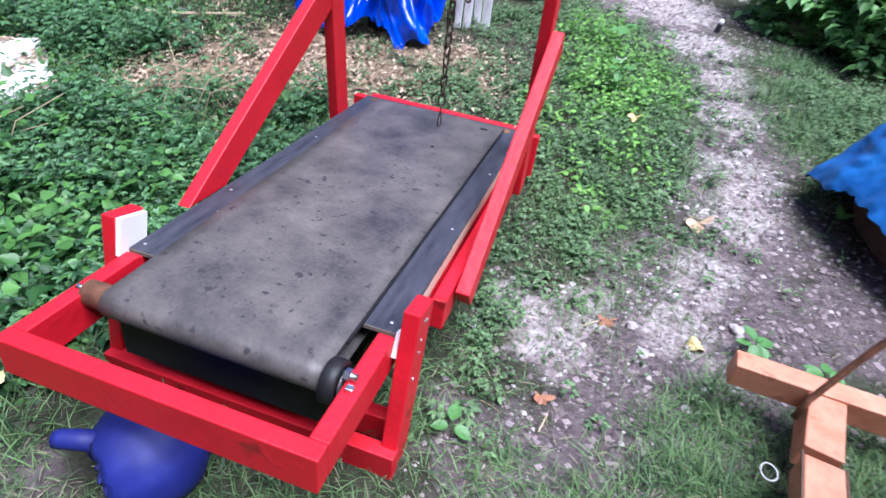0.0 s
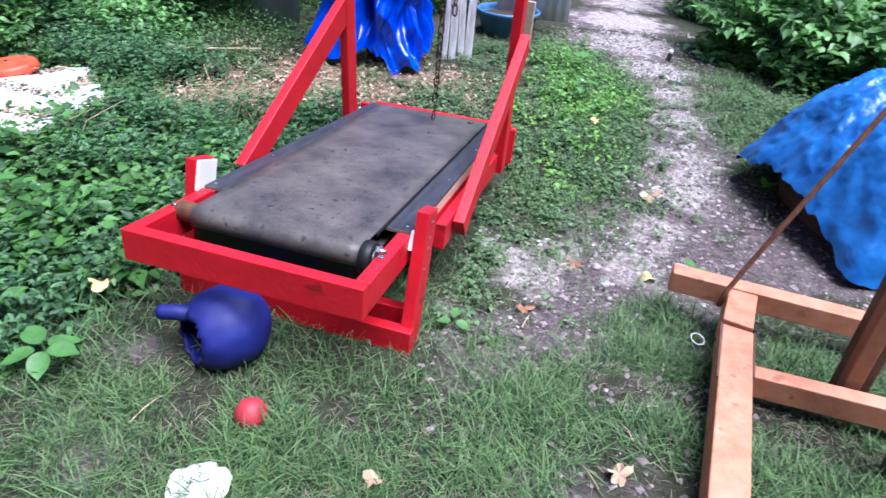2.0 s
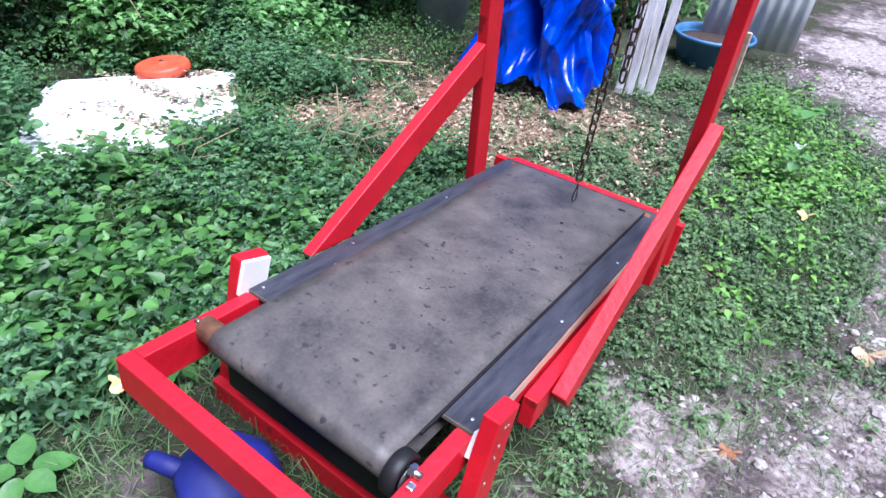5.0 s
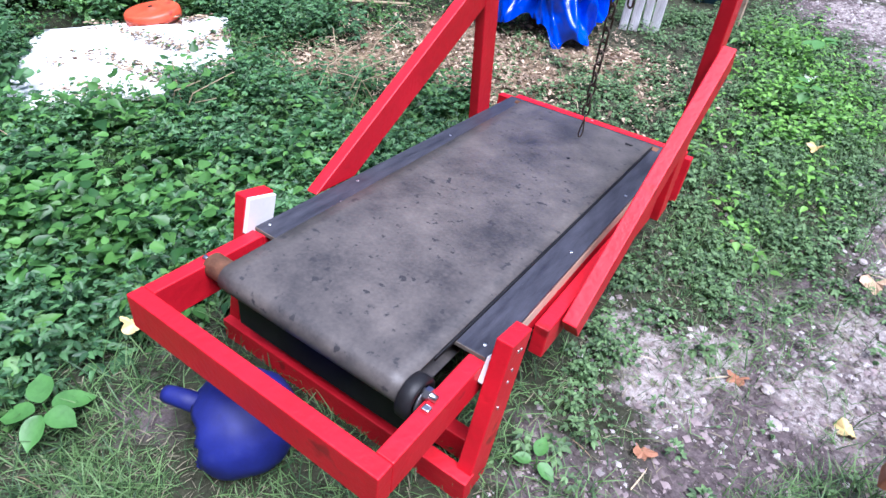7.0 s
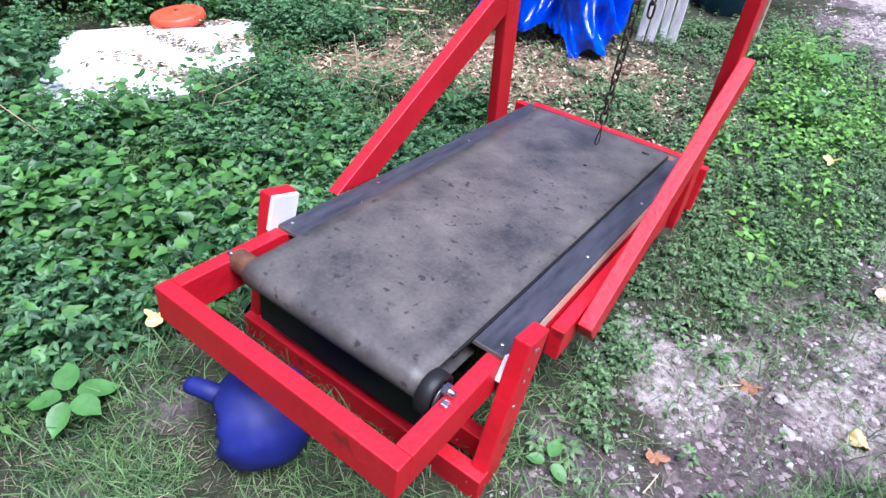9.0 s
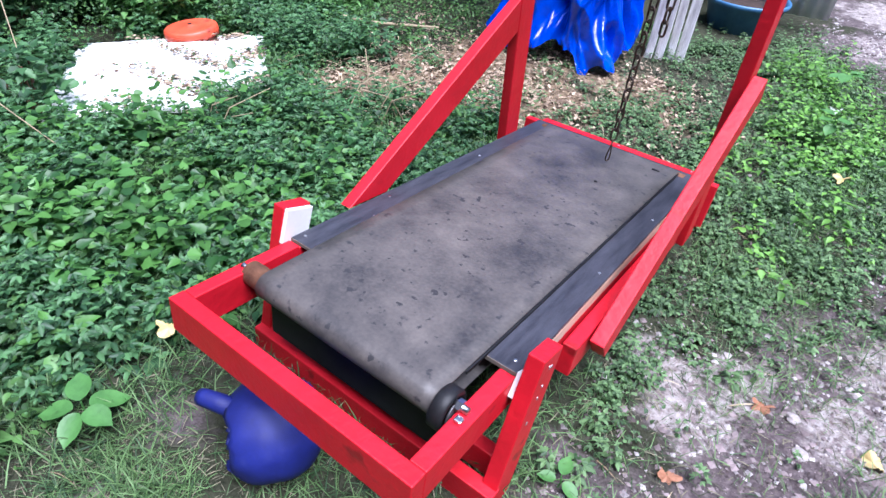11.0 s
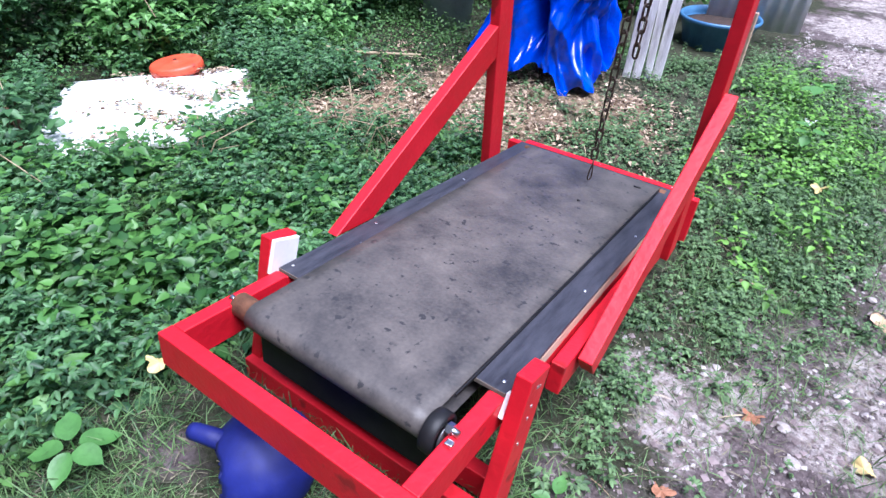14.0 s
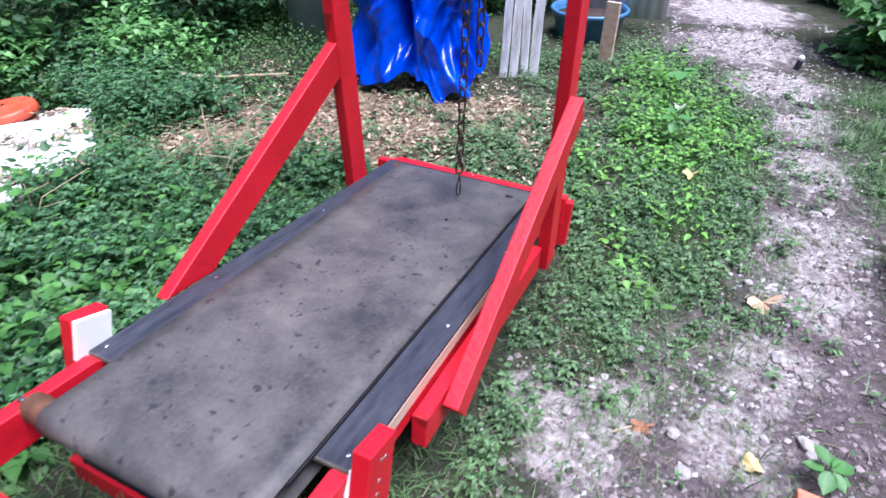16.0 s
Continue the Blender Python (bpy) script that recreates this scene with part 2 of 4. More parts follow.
PATH_LINE = ((1.35, 0.75, 0.42), (1.45, 1.2, 0.45), (1.64, 1.75, 0.36), (1.66, 2.3, 0.30), (1.64, 2.9, 0.27), (1.46, 3.5, 0.32), (1.20, 4.2, 0.50), (1.15, 5.2, 0.60), (1.25, 6.5, 0.75), (1.5, 8.5, 0.9), (2.1, 1.35, 0.35), (2.6, 1.3, 0.35))


def bare(x, y):
    """How bare the soil is, 0 to 1: the trodden path, the patch before the treadmill, under the tarp."""
    b = np.zeros_like(x)
    for cx, cy, r in PATH_LINE:
        b = np.maximum(b, blob(x, y, cx, cy, r, r))
    b = np.maximum(b, 0.55 * blob(x, y, -0.06, -0.06, 0.20, 0.15))
    b = np.maximum(b, 0.75 * blob(x, y, 0.95, 0.35, 0.28, 0.30))
    b = np.maximum(b, 0.6 * blob(x, y, 1.25, -0.1, 0.22, 0.16))
    b = np.maximum(b, 0.6 * blob(x, y, 0.15, -0.35, 0.2, 0.16))
    return b


def straw_bed(x, y):
    x, y = x + 0.16 * np.sin(5 * y + 1) + 0.08 * np.sin(13 * y), y + 0.12 * np.sin(5 * x) + 0.07 * np.sin(12 * x + 2)
    return np.maximum(blob(x, y, -0.62, 2.12, 0.66, 0.50, 0.5), 0.8 * blob(x, y, 0.12, 2.62, 0.55, 0.30))


def gravel(x, y):
    g = 0 * x
    for cx, cy, r in ((0.88, 0.93, 0.17), (1.02, 0.80, 0.16), (1.10, 1.02, 0.16), (1.40, 1.05, 0.20), (1.48, 1.35, 0.20), (1.60, 1.75, 0.24), (1.60, 2.05, 0.27), (1.62, 2.6, 0.26), (1.60, 3.1, 0.26), (1.48, 3.6, 0.34), (1.30, 4.3, 0.5), (1.2, 5.2, 0.6), (1.3, 6.5, 0.8)):
        g = np.maximum(g, 1.0 * blob(x, y, cx, cy, r, r))
    return g


ground = numpy_mesh("ground", gv, gf, SOIL, "dirt yard with gravel, straw and trodden bare soil", "ground", True, "structure")
for key, func in (("bare", bare), ("straw", straw_bed), ("gravel", gravel)):
    layer = ground.data.attributes.new(key, "FLOAT", "POINT")
    layer.data.foreach_set("value", np.clip(func(gv[:, 0], gv[:, 1]), 0, 1))


def ground_material():
    m = bpy.data.materials.new("yard_soil")
    m.use_nodes = True
    n, k = m.node_tree.nodes, m.node_tree.links.new
    p = n["Principled BSDF"]
    co = n.new("ShaderNodeTexCoord")

    def noise_tex(scale, detail=6, rough=0.6):
        t = n.new("ShaderNodeTexNoise")
        t.inputs["Scale"].default_value, t.inputs["Detail"].default_value, t.inputs["Roughness"].default_value = scale, detail, rough
        k(co.outputs["Object"], t.inputs["Vector"])
        return t.outputs[0]

    def ramp(src, a, b, ca, cb):
        r = n.new("ShaderNodeValToRGB")
        r.color_ramp.elements[0].position, r.color_ramp.elements[1].position = a, b
        r.color_ramp.elements[0].color, r.color_ramp.elements[1].color = (*ca, 1), (*cb, 1)
        k(src, r.inputs[0])
        return r.outputs[0]

    def mixed(fac, a, b):
        x = n.new("ShaderNodeMix")
        x.data_type = "RGBA"
        k(fac, x.inputs[0])
        k(a, x.inputs[6])
        k(b, x.inputs[7])
        return x.outputs[2]

    def edge(key, scale, lo=0.35):
        at = n.new("ShaderNodeAttribute")
        at.attribute_name = key
        a = n.new("ShaderNodeMath")
        a.operation = "ADD"
        k(at.outputs["Fac"], a.inputs[0])
        w = n.new("ShaderNodeMath")
        w.operation = "MULTIPLY_ADD"
        w.inputs[1].default_value, w.inputs[2].default_value = 1.3, -0.65
        k(noise_tex(scale), w.inputs[0])
        k(w.outputs[0], a.inputs[1])
        return ramp(a.outputs[0], lo, lo + 0.2, (0, 0, 0), (1, 1, 1))

    humus = ramp(noise_tex(34, 8, 0.75), 0.3, 0.7, (0.018, 0.022, 0.012), (0.075, 0.078, 0.048))
    soil = ramp(noise_tex(38, 8, 0.72), 0.3, 0.72, (0.048, 0.037, 0.038), (0.225, 0.180, 0.183))
    straw = ramp(noise_tex(45), 0.3, 0.7, (0.12, 0.075, 0.045), (0.42, 0.31, 0.20))
    stones = ramp(noise_tex(36, 9, 0.7), 0.36, 0.68, (0.18, 0.142, 0.130), (0.60, 0.545, 0.52))
    c = mixed(edge("bare", 6), humus, soil)
    c = mixed(edge("straw", 7), c, straw)
    c = mixed(edge("gravel", 11, 0.52), c, stones)
    k(c, p.inputs["Base Color"])
    p.inputs["Roughness"].default_value = 0.95
    p.inputs["Specular IOR Level"].default_value = 0.2
    b = n.new("ShaderNodeBump")
    b.inputs["Strength"].default_value, b.inputs["Distance"].default_value = 1.0, 0.020
    k(noise_tex(55, 8, 0.7), b.inputs["Height"])
    k(b.outputs[0], p.inputs["Normal"])
    return m


ground.data.materials[0] = ground_material()

# ---- the treadmill: red lumber frame, its own axes along the belt ----
LEAN_ANGLE = math.degrees(math.asin(0.12))
treadmill = thing("treadmill", "homemade red wooden treadmill with a worn black belt", "treadmill", pose(0, 0, 0.377, -LEAN_ANGLE, 0, -0.7))
W = 0.677
TM = treadmill.matrix_basis
part("front_board", box((0, 0, -0.094), (W, 0.038, -0.004)), RED, treadmill)
part("side_rail", box((0.0, 0.0385, -0.094), (0.038, 0.330, -0.005)), RED, treadmill)
part("side_rail", box((W - 0.038, 0.0385, -0.094), (W, 0.330, -0.005)), RED, treadmill)
part("side_rail", box((0.0, 0.3305, -0.094), (0.038, 1.648, -0.010)), RED, treadmill)
part("side_rail", box((W - 0.038, 0.3305, -0.094), (W, 1.648, -0.010)), RED, treadmill)
part("rail_face", box((W + 0.0005, 0.43, -0.045), (W + 0.0035, 1.648, -0.0100), 0.001), RAW_WOOD, treadmill, "bare wood and white strip beside the deck")
part("deck", box((0.002, 0.336, -0.0095), (W + 0.003, 1.663, 0.002), 0.0015), BLACK_BOARD, treadmill, "black painted plywood deck with screws")
part("deck_edge", box((0.003, 0.3345, -0.0090), (W - 0.003, 0.336, 0.001), 0), BOARD_EDGE, treadmill)
part("end_board", box((0.015, 1.666, -0.10), (W + 0.045, 1.704, 0.004)), RED, treadmill)

# belt loop round two rollers
BX0, BX1 = 0.086, 0.594
top_z, r_roll, y0, y1 = 0.012, 0.034, 0.190, 1.622
loop = []
for i in range(13):
    a = math.pi / 2 + math.pi * i / 12
    loop.append((y0 + r_roll * math.cos(a), top_z - r_roll + r_roll * math.sin(a)))
for i in range(13):
    a = -math.pi / 2 + math.pi * i / 12
    loop.append((y1 + r_roll * math.cos(a), top_z - r_roll + r_roll * math.sin(a)))
bm = bmesh.new()
cols = []
for s in range(13):
    x = BX0 + (BX1 - BX0) * s / 12
    cols.append([bm.verts.new((x + (0.008 if s > 6 else -0.012) * y * abs(s - 6) / 6 + 0.0015 * math.sin(9 * y), y, z - 0.0012 * math.sin(5 * y + 2 * x))) for y, z in loop])
for p, q in zip(cols, cols[1:]):
    for j in range(len(loop)):
        bm.faces.new((p[j], q[j], q[(j + 1) % len(loop)], p[(j + 1) % len(loop)]))
bmesh.ops.recalc_face_normals(bm, faces=bm.faces)
belt = part("belt", bm, BELT, treadmill, "worn grey-black rubber belt with dark blotches", True)
md = belt.modifiers.new("thick", "SOLIDIFY")
md.thickness, md.offset = 0.003, -1

part("front_roller", tube([(0.030, y0, top_z - r_roll + 0.003), (0.598, y0, top_z - r_roll)], r_roll - 0.004, 20), RUST, treadmill, "rusty steel roller", True)
part("rear_roller", tube([(0.044, y1, top_z - r_roll), (0.633, y1, top_z - r_roll)], r_roll - 0.004, 20), RUST, treadmill, "rusty steel roller", True)
wheel = lathe([(0.016, -0.017), (0.020, -0.018), (0.040, -0.018), (0.046, -0.014), (0.047, 0.0), (0.046, 0.014), (0.040, 0.018), (0.034, 0.016), (0.030, 0.008), (0.020, 0.008), (0.016, 0.018), (0.012, 0.019)], 28)
wheel.transform(pose(0.612, y0 - 0.004, top_z - r_roll - 0.002, 0, 90, 0))
flywheel = part("pulley_wheel", wheel, BLACK_RUBBER, treadmill, "black rubber pulley wheel", True)
part("hub", lathe([(0.030, 0.0), (0.031, 0.003), (0.026, 0.005), (0.012, 0.005)], 24), HUB, flywheel, "dull grey steel hub", True).matrix_basis = pose(0.6295, y0 - 0.004, top_z - r_roll - 0.002, 0, 90, 0)
part("axle_bolt", tube([(0.618, y0 - 0.004, 0.003), (0.660, y0 - 0.004, 0.003)], 0.008, 10), STEEL, flywheel, "steel axle bolt", True)
part("axle_nut", tube([(0.634, y0 - 0.004, 0.003), (0.646, y0 - 0.004, 0.003)], 0.014, 6), STEEL, flywheel, "steel nut")
part("axle_bracket", box((0.647, y0 - 0.038, -0.005), (0.664, y0 - 0.022, 0.004), 0.003), STEEL, treadmill, "small steel bracket")
part("axle_bolt", tube([(0.012, y0 - 0.01, 0.001), (0.034, y0 - 0.004, -0.014)], 0.007, 8), STEEL, treadmill, "steel bolt head", True)
# black board, made taller than its panel to darken the gap below the belt
part("belt_support", box((0.05, 0.225, -0.215), (0.60, 0.243, -0.058)), BLACK_RUBBER, treadmill, "black board under the belt, extended down in place of shade")
# black strip for the belt's dark edge and the shadow line beside it
part("belt_edge_shadow", beam((BX1 + 0.0075, 0.26, 0.0065), (BX1 + 0.018, 1.61, 0.0065), (0, 0, 1), 0.004, 0.009, 0.001), BLACK_RUBBER, treadmill, "black belt edge and its shadow, made as one dark strip")

# near legs lean back, white pads on their inner sides
for x0, x1, pad0, pad1, top in ((-0.050, -0.0135, -0.013, -0.0005, 0.075), (0.6905, 0.728, W + 0.001, 0.690, 0.066)):
    part("leg", beam(((x0 + x1) / 2, 0.288, -0.40), ((x0 + x1) / 2, 0.371, top), (1, 0, 0), 0.089, x1 - x0), RED, treadmill)
    part("leg_pad", beam(((pad0 + pad1) / 2, 0.349, -0.06 if x0 > 0 else -0.02), ((pad0 + pad1) / 2, 0.371, top - 0.004 if x0 < 0 else -0.006), (1, 0, 0), 0.083, pad1 - pad0, 0.001), WHITE_PAINT, treadmill, "white painted inner pad")
part("base_board", beam((-0.048, 0.262, -0.318), (0.730, 0.262, -0.318), (0, 1, 0.05), 0.089, 0.038), RED, treadmill)
part("lower_crosspiece", beam((-0.012, 0.335, -0.285), (0.690, 0.335, -0.285), (0, 1, 0.05), 0.080, 0.036), RED, treadmill)

# outer rails, tall posts, braces
UPY, UPZ = -0.12, 0.993
for side, xr, xp, xb, xt in ((-1, -0.022, -0.020, 0, 0), (1, 0.703, 0.726, 0.746, 0.770)):
    if side > 0:
        part("outer_rail", box((xr - 0.0185, 0.560, -0.150), (xr + 0.0185, 1.40, -0.062)), RED, treadmill)
    foot = Vector((xp, 1.462, -0.150))
    part("tall_post", beam(foot, foot + 2.05 * Vector((0.0, UPY - 0.02, UPZ)), (1, 0, 0), 0.089, 0.038), RED, treadmill)
    if side > 0:
        part("brace", beam((xb, 0.650, -0.105), (xt, 1.335, 0.430), (1, 0, 0), 0.086, 0.038), RED, treadmill)
    part("rear_leg", beam((xr + 0.012 * side, 1.688, -0.19), (xr + 0.012 * side, 1.688, -0.012), (0, 1, 0), 0.062, 0.036), RED, treadmill)
# the inner brace is cut flush on the deck and butts against its post
bm = bmesh.new()
outline = [TM.inverted() @ Vector((0, y, z)) for y, z in ((0.547, 0.308), (0.704, 0.288), (1.380, 0.604), (1.380, 0.714))]
near_side = [bm.verts.new((-0.042, p.y, p.z)) for p in outline]
far_side = [bm.verts.new((-0.004, p.y, p.z)) for p in outline]
bm.faces.new(near_side)
bm.faces.new(far_side[::-1])
for i in range(4):
    bm.faces.new((near_side[i], far_side[i], far_side[(i + 1) % 4], near_side[(i + 1) % 4]))
bmesh.ops.recalc_face_normals(bm, faces=bm.faces)
bmesh.ops.bevel(bm, geom=list(bm.edges), offset=0.003, segments=2, affect="EDGES", profile=0.5)
part("brace", bm, RED, treadmill)
head_mid = Vector((W / 2, 1.462, -0.150)) + 1.98 * Vector((0, UPY - 0.02, UPZ))
part("head_beam", beam(head_mid - Vector((0.36, 0, 0)), head_mid + Vector((0.36, 0, 0)), (0, 1, 0), 0.089, 0.038), RED, treadmill)
rng = random.Random(5)
# screw heads on deck, legs, rails
for x, y, z in ((0.022, 0.365, 0.002), (0.655, 0.365, 0.002), (0.028, 0.686, 0.002), (0.072, 0.570, 0.002), (0.655, 0.80, 0.002), (0.04, 1.15, 0.002), (0.66, 1.2, 0.002), (0.35, 1.685, 0.004), (0.64, 1.685, 0.004)):
    bm = lathe([(0.0045, 0), (0.0045, 0.001), (0.003, 0.0018)], 8)
    bm.transform(pose(x, y, z))
    part("screw", bm, STEEL, treadmill, "steel screw head")
for y, z in ((0.362, 0.035), (0.352, -0.01), (0.345, -0.04), (0.375, 0.03), (0.325, -0.10)):
    bm = lathe([(0.0045, 0), (0.0045, 0.0012), (0.003, 0.002)], 8)
    bm.transform(pose(0.728, y, z, 0, 90, 0))
    part("screw", bm, STEEL, treadmill, "steel screw head")
bm = box((0.0, 0.0, 0.0), (0.028, 0.010, 0.004), 0.002)
bm.transform(pose(0.53, 1.55, 0.0135, 0, 8, 15))
part("torn_flap", bm, BLACK_RUBBER, treadmill, "small torn flap of belt")
part("belt_hole", lathe([(0.006, 0), (0.006, 0.001), (0.002, 0.0012)], 10), BLACK_RUBBER, treadmill).matrix_basis = pose(0.425, 1.284, 0.0125)

# ---- chains hanging from the head beam ----
link_loop = []
for i in range(14):
    a = 2 * math.pi * i / 14
    link_loop.append((0.0115 * math.cos(a), 0, (0.0115 * math.sin(a) + (0.0115 if math.sin(a) >= 0 else -0.0115))))
link_mesh = bpy.data.meshes.new("link")
bm = tube(link_loop, 0.0036, 6, True)
bm.to_mesh(link_mesh)
bm.free()
link_mesh.materials.append(CHAIN)
link_mesh.polygons.foreach_set("use_smooth", [True] * len(link_mesh.polygons))


def hang_chain(top, bottom, hook, label):
    top, bottom = Vector(top), Vector(bottom)
    chain = thing("chain", label, "chain", Matrix.Translation(top))
    d = (bottom - top)
    n = int(d.length / 0.037)
    turn = d.to_track_quat("-Z", "Y")
    for i in range(n):
        ob = new("link", link_mesh)
        ob.parent = chain
        ob.matrix_basis = Matrix.Translation(d * ((i + 0.5) / n)) @ turn.to_matrix().to_4x4() @ pose(0, 0, 0, 0, 0, 90 * (i % 2) + rng.uniform(-14, 14))
    if hook:
        loop2 = [(0.016 * math.cos(a) * (1.0 if math.sin(a) > 0 else 0.75), 0.004 * math.sin(2 * a), -0.045 + 0.045 * math.sin(a)) for a in (2 * math.pi * j / 20 for j in range(20))]
        ob = part("snap_hook", tube(loop2, 0.0026, 6, True), CHAIN, chain, "iron snap link", True)
        ob.matrix_basis = Matrix.Translation(d) @ turn.to_matrix().to_4x4() @ pose(0, 0, 0, 0, 0, 40)
    return chain


beam_w = TM @ head_mid
hang_chain((0.47, beam_w.y, beam_w.z - 0.045), (0.41, 1.44, 0.315), True, "thin rusty iron chain hanging over the belt")
hang_chain((0.50, beam_w.y + 0.012, beam_w.z - 0.045), (0.478, beam_w.y + 0.02, 0.70), False, "short rusty iron chain hanging from the head beam")


# ---- crumpled sheets ----
def ridged(p, s):
    return 1 - abs(noise.noise(p * s)) * 2


CREASE_WAYS = [Vector((math.cos(2.4 * i) * math.cos(1.1 * i), math.sin(2.4 * i), 0.6 * math.cos(3.7 * i + 1))).normalized() for i in range(5)]


def facets(p, s):
    """Flat facets between sharp creases that run in many directions, 0 to 1."""
    q = p * s
    q = q + 0.35 * noise.noise_vector(q * 0.6)
    total = 0.0
    for i, d in enumerate(CREASE_WAYS):
        f = (q.dot(d) * (0.6 + 0.17 * i) + 0.37 * i) % 1.0
        total += abs(f - 0.5) * 2 * max(0.0, 0.35 + 1.5 * noise.noise(q * 0.55 + Vector((7 * i, i, 0))))
    return total / 2.4


tarp = thing("blue_tarp", "crumpled glossy blue tarp draped over a tall stack", "tarp", pose(-0.395, 2.85, 0))
bm = bmesh.new()
NU, NV = 260, 230
rows_v = []
for j in range(NV + 1):
    v = j / NV
    row = []
    for i in range(NU + 1):
        a = math.radians(-215 + 250 * i / NU)
        hem = 0.125 - 0.04 * math.exp(-((a + 2.15) / 0.22) ** 2) + 0.05 * math.exp(-((a + 1.62) / 0.10) ** 2) - 0.13 * math.exp(-((a + 1.0) / 0.13) ** 2) - 0.07 * math.exp(-((a + 0.55) / 0.25) ** 2) + 0.04 * math.exp(-((a + 2.65) / 0.2) ** 2)
        z = hem + (1.55 - hem) * v
        p = Vector((math.cos(a) * 0.9 + 0.25 * math.sin(5 * z), math.sin(a) * 0.9 + 0.2 * math.sin(4 * z + 1), z * 0.8))
        fold = 0.085 * ridged(p + Vector((3, 1, 0)), 1.8) + 0.20 * facets(p + Vector((0, 7, 2)), 2.4) + 0.10 * facets(p + Vector((2, 3, 1)), 5) + 0.045 * facets(p, 11) - 0.09
        flare = 0.05 * (1 - v) ** 3 + 0.09 * math.exp(-((a + 2.25) / 0.35) ** 2 - ((z - 0.14) / 0.16) ** 2) - 0.22 * math.exp(-((a + 1.70 + 0.55 * (z - 0.5)) / 0.13) ** 2 - ((z - 0.52) / 0.24) ** 2)
        r = (0.205 + fold + flare - 0.04 * v) * (1 - 0.20 * max(0.0, math.cos(a))) + 0.07 * math.exp(-((a + 1.0) / 0.16) ** 2 - ((z - 0.05) / 0.14) ** 2)
        row.append(bm.verts.new((r * 1.08 * math.cos(a), r * 0.95 * math.sin(a), z)))
    rows_v.append(row)
for p, q in zip(rows_v, rows_v[1:]):
    for i in range(NU):
        bm.faces.new((p[i], p[i + 1], q[i + 1], q[i]))
sheet = part("sheet", bm, BLUE_TARP, tarp, "", True)
part("stack_under_tarp", lathe([(0.11, 0.0), (0.11, 0.5), (0.09, 1.45)], 16), OLD_WOOD, tarp, "dark stack under the tarp")

CORNERS = ((0, 0.85, 0.05), (50, 0.80, 0.10), (110, 0.80, 0.12), (172, 0.84, 0.10), (205, 0.76, 0.17), (236, 0.92, 0.03), (290, 0.80, 0.06), (360, 0.85, 0.05))
mound = thing("tarp_mound", "faded blue tarp pulled over a low heap", "tarp", pose(2.67, 1.86, -0.02))
bm = bmesh.new()
rows_v = []
for j in range(121):
    v = j / 120
    row = []
    for i in range(301):
        a = 2 * math.pi * i / 300
        p = Vector((math.cos(a) * v * 1.3, math.sin(a) * v * 1.3, 0.3))
        deg = math.degrees(a)
        k = max(n for n in range(len(CORNERS) - 1) if CORNERS[n][0] <= deg + 1e-6 or n == 0)
        (d0, r0, h0), (d1, r1, h1) = CORNERS[k], CORNERS[k + 1]
        t = (deg - d0) / (d1 - d0)
        span = radians(d1 - d0)
        edge_r = r0 * r1 * math.sin(span) / (r0 * math.sin(t * span) + r1 * math.sin((1 - t) * span))
        hem = h0 + (h1 - h0) * t
        r = edge_r * v ** 0.9
        z = hem + (0.64 - hem) * (1 - v ** 3.6) + 0.05 * v * (1 - v) * ridged(p, 1.3) + 0.11 * facets(p, 1.6) + 0.035 * facets(p + Vector((0, 0, 1.7)), 6) + 0.020 * facets(p + Vector((0, 0, 2)), 15) + 0.006 * ridged(p, 30) - 0.06
        r += v * (0.07 * facets(p + Vector((1, 1, 1.5 * z)), 2.4) + 0.02 * facets(p + Vector((1, 1, 2 * z)), 9) - 0.03)
        row.append(bm.verts.new((r * math.cos(a), r * 0.95 * math.sin(a), z)))
    rows_v.append(row)
for p, q in zip(rows_v, rows_v[1:]):
    for i in range(300):
        bm.faces.new((p[i], p[i + 1], q[i + 1], q[i]))
bmesh.ops.remove_doubles(bm, verts=bm.verts, dist=0.001)
part("sheet", bm, BLUE_TARP_FADED, mound, "", True)
part("covered_bale", lathe([(0.62, -0.06), (0.60, 0.10), (0.56, 0.36), (0.30, 0.48)], 20), SOIL, mound, "dark bale under the tarp")

# ---- orange lumber frame on the grass ----
rack = thing("lumber_frame", "orange-stained lumber frame lying on the grass", "lumber frame", pose(0, 0, 0))
part("long_beam", beam((1.475, 0.762, 0.098), (2.75, 0.668, 0.098), (0, 1, 0), 0.075, 0.062, 0.004), ORANGE, rack)
part("cross_beam", beam((1.695, 0.722, 0.088), (1.654, 0.538, 0.088), (0, 0, 1), 0.086, 0.08, 0.004), ORANGE, rack)
part("cross_beam", beam((1.651, 0.516, 0.088), (1.472, -0.62, 0.088), (0, 0, 1), 0.086, 0.08, 0.004), ORANGE, rack)
part("dowel_strip", beam((1.606, 0.53, 0.126), (1.568, 0.28, 0.126), (0, 0, 1), 0.006, 0.006, 0.001), OLD_WOOD, rack)
part("dowel_strip", beam((1.696, 0.51, 0.126), (1.664, 0.31, 0.126), (0, 0, 1), 0.006, 0.006, 0.001), OLD_WOOD, rack)
part("short_beam", beam((1.672, 0.362, 0.072), (2.75, 0.352, 0.072), (0, 1, 0), 0.075, 0.05, 0.004), ORANGE, rack)
part("strut", beam((1.975, 0.465, -0.03), (1.885, 0.465, 1.25), (0, 1, 0), 0.085, 0.040, 0.004), OLD_WOOD, rack, "dark weathered upright strut")
part("strut_face", beam((1.945, 0.424, 0.05), (1.865, 0.424, 1.20), (0, 1, 0), 0.045, 0.036, 0.004), STRUT_FACE, rack, "reddish-brown board on the strut")
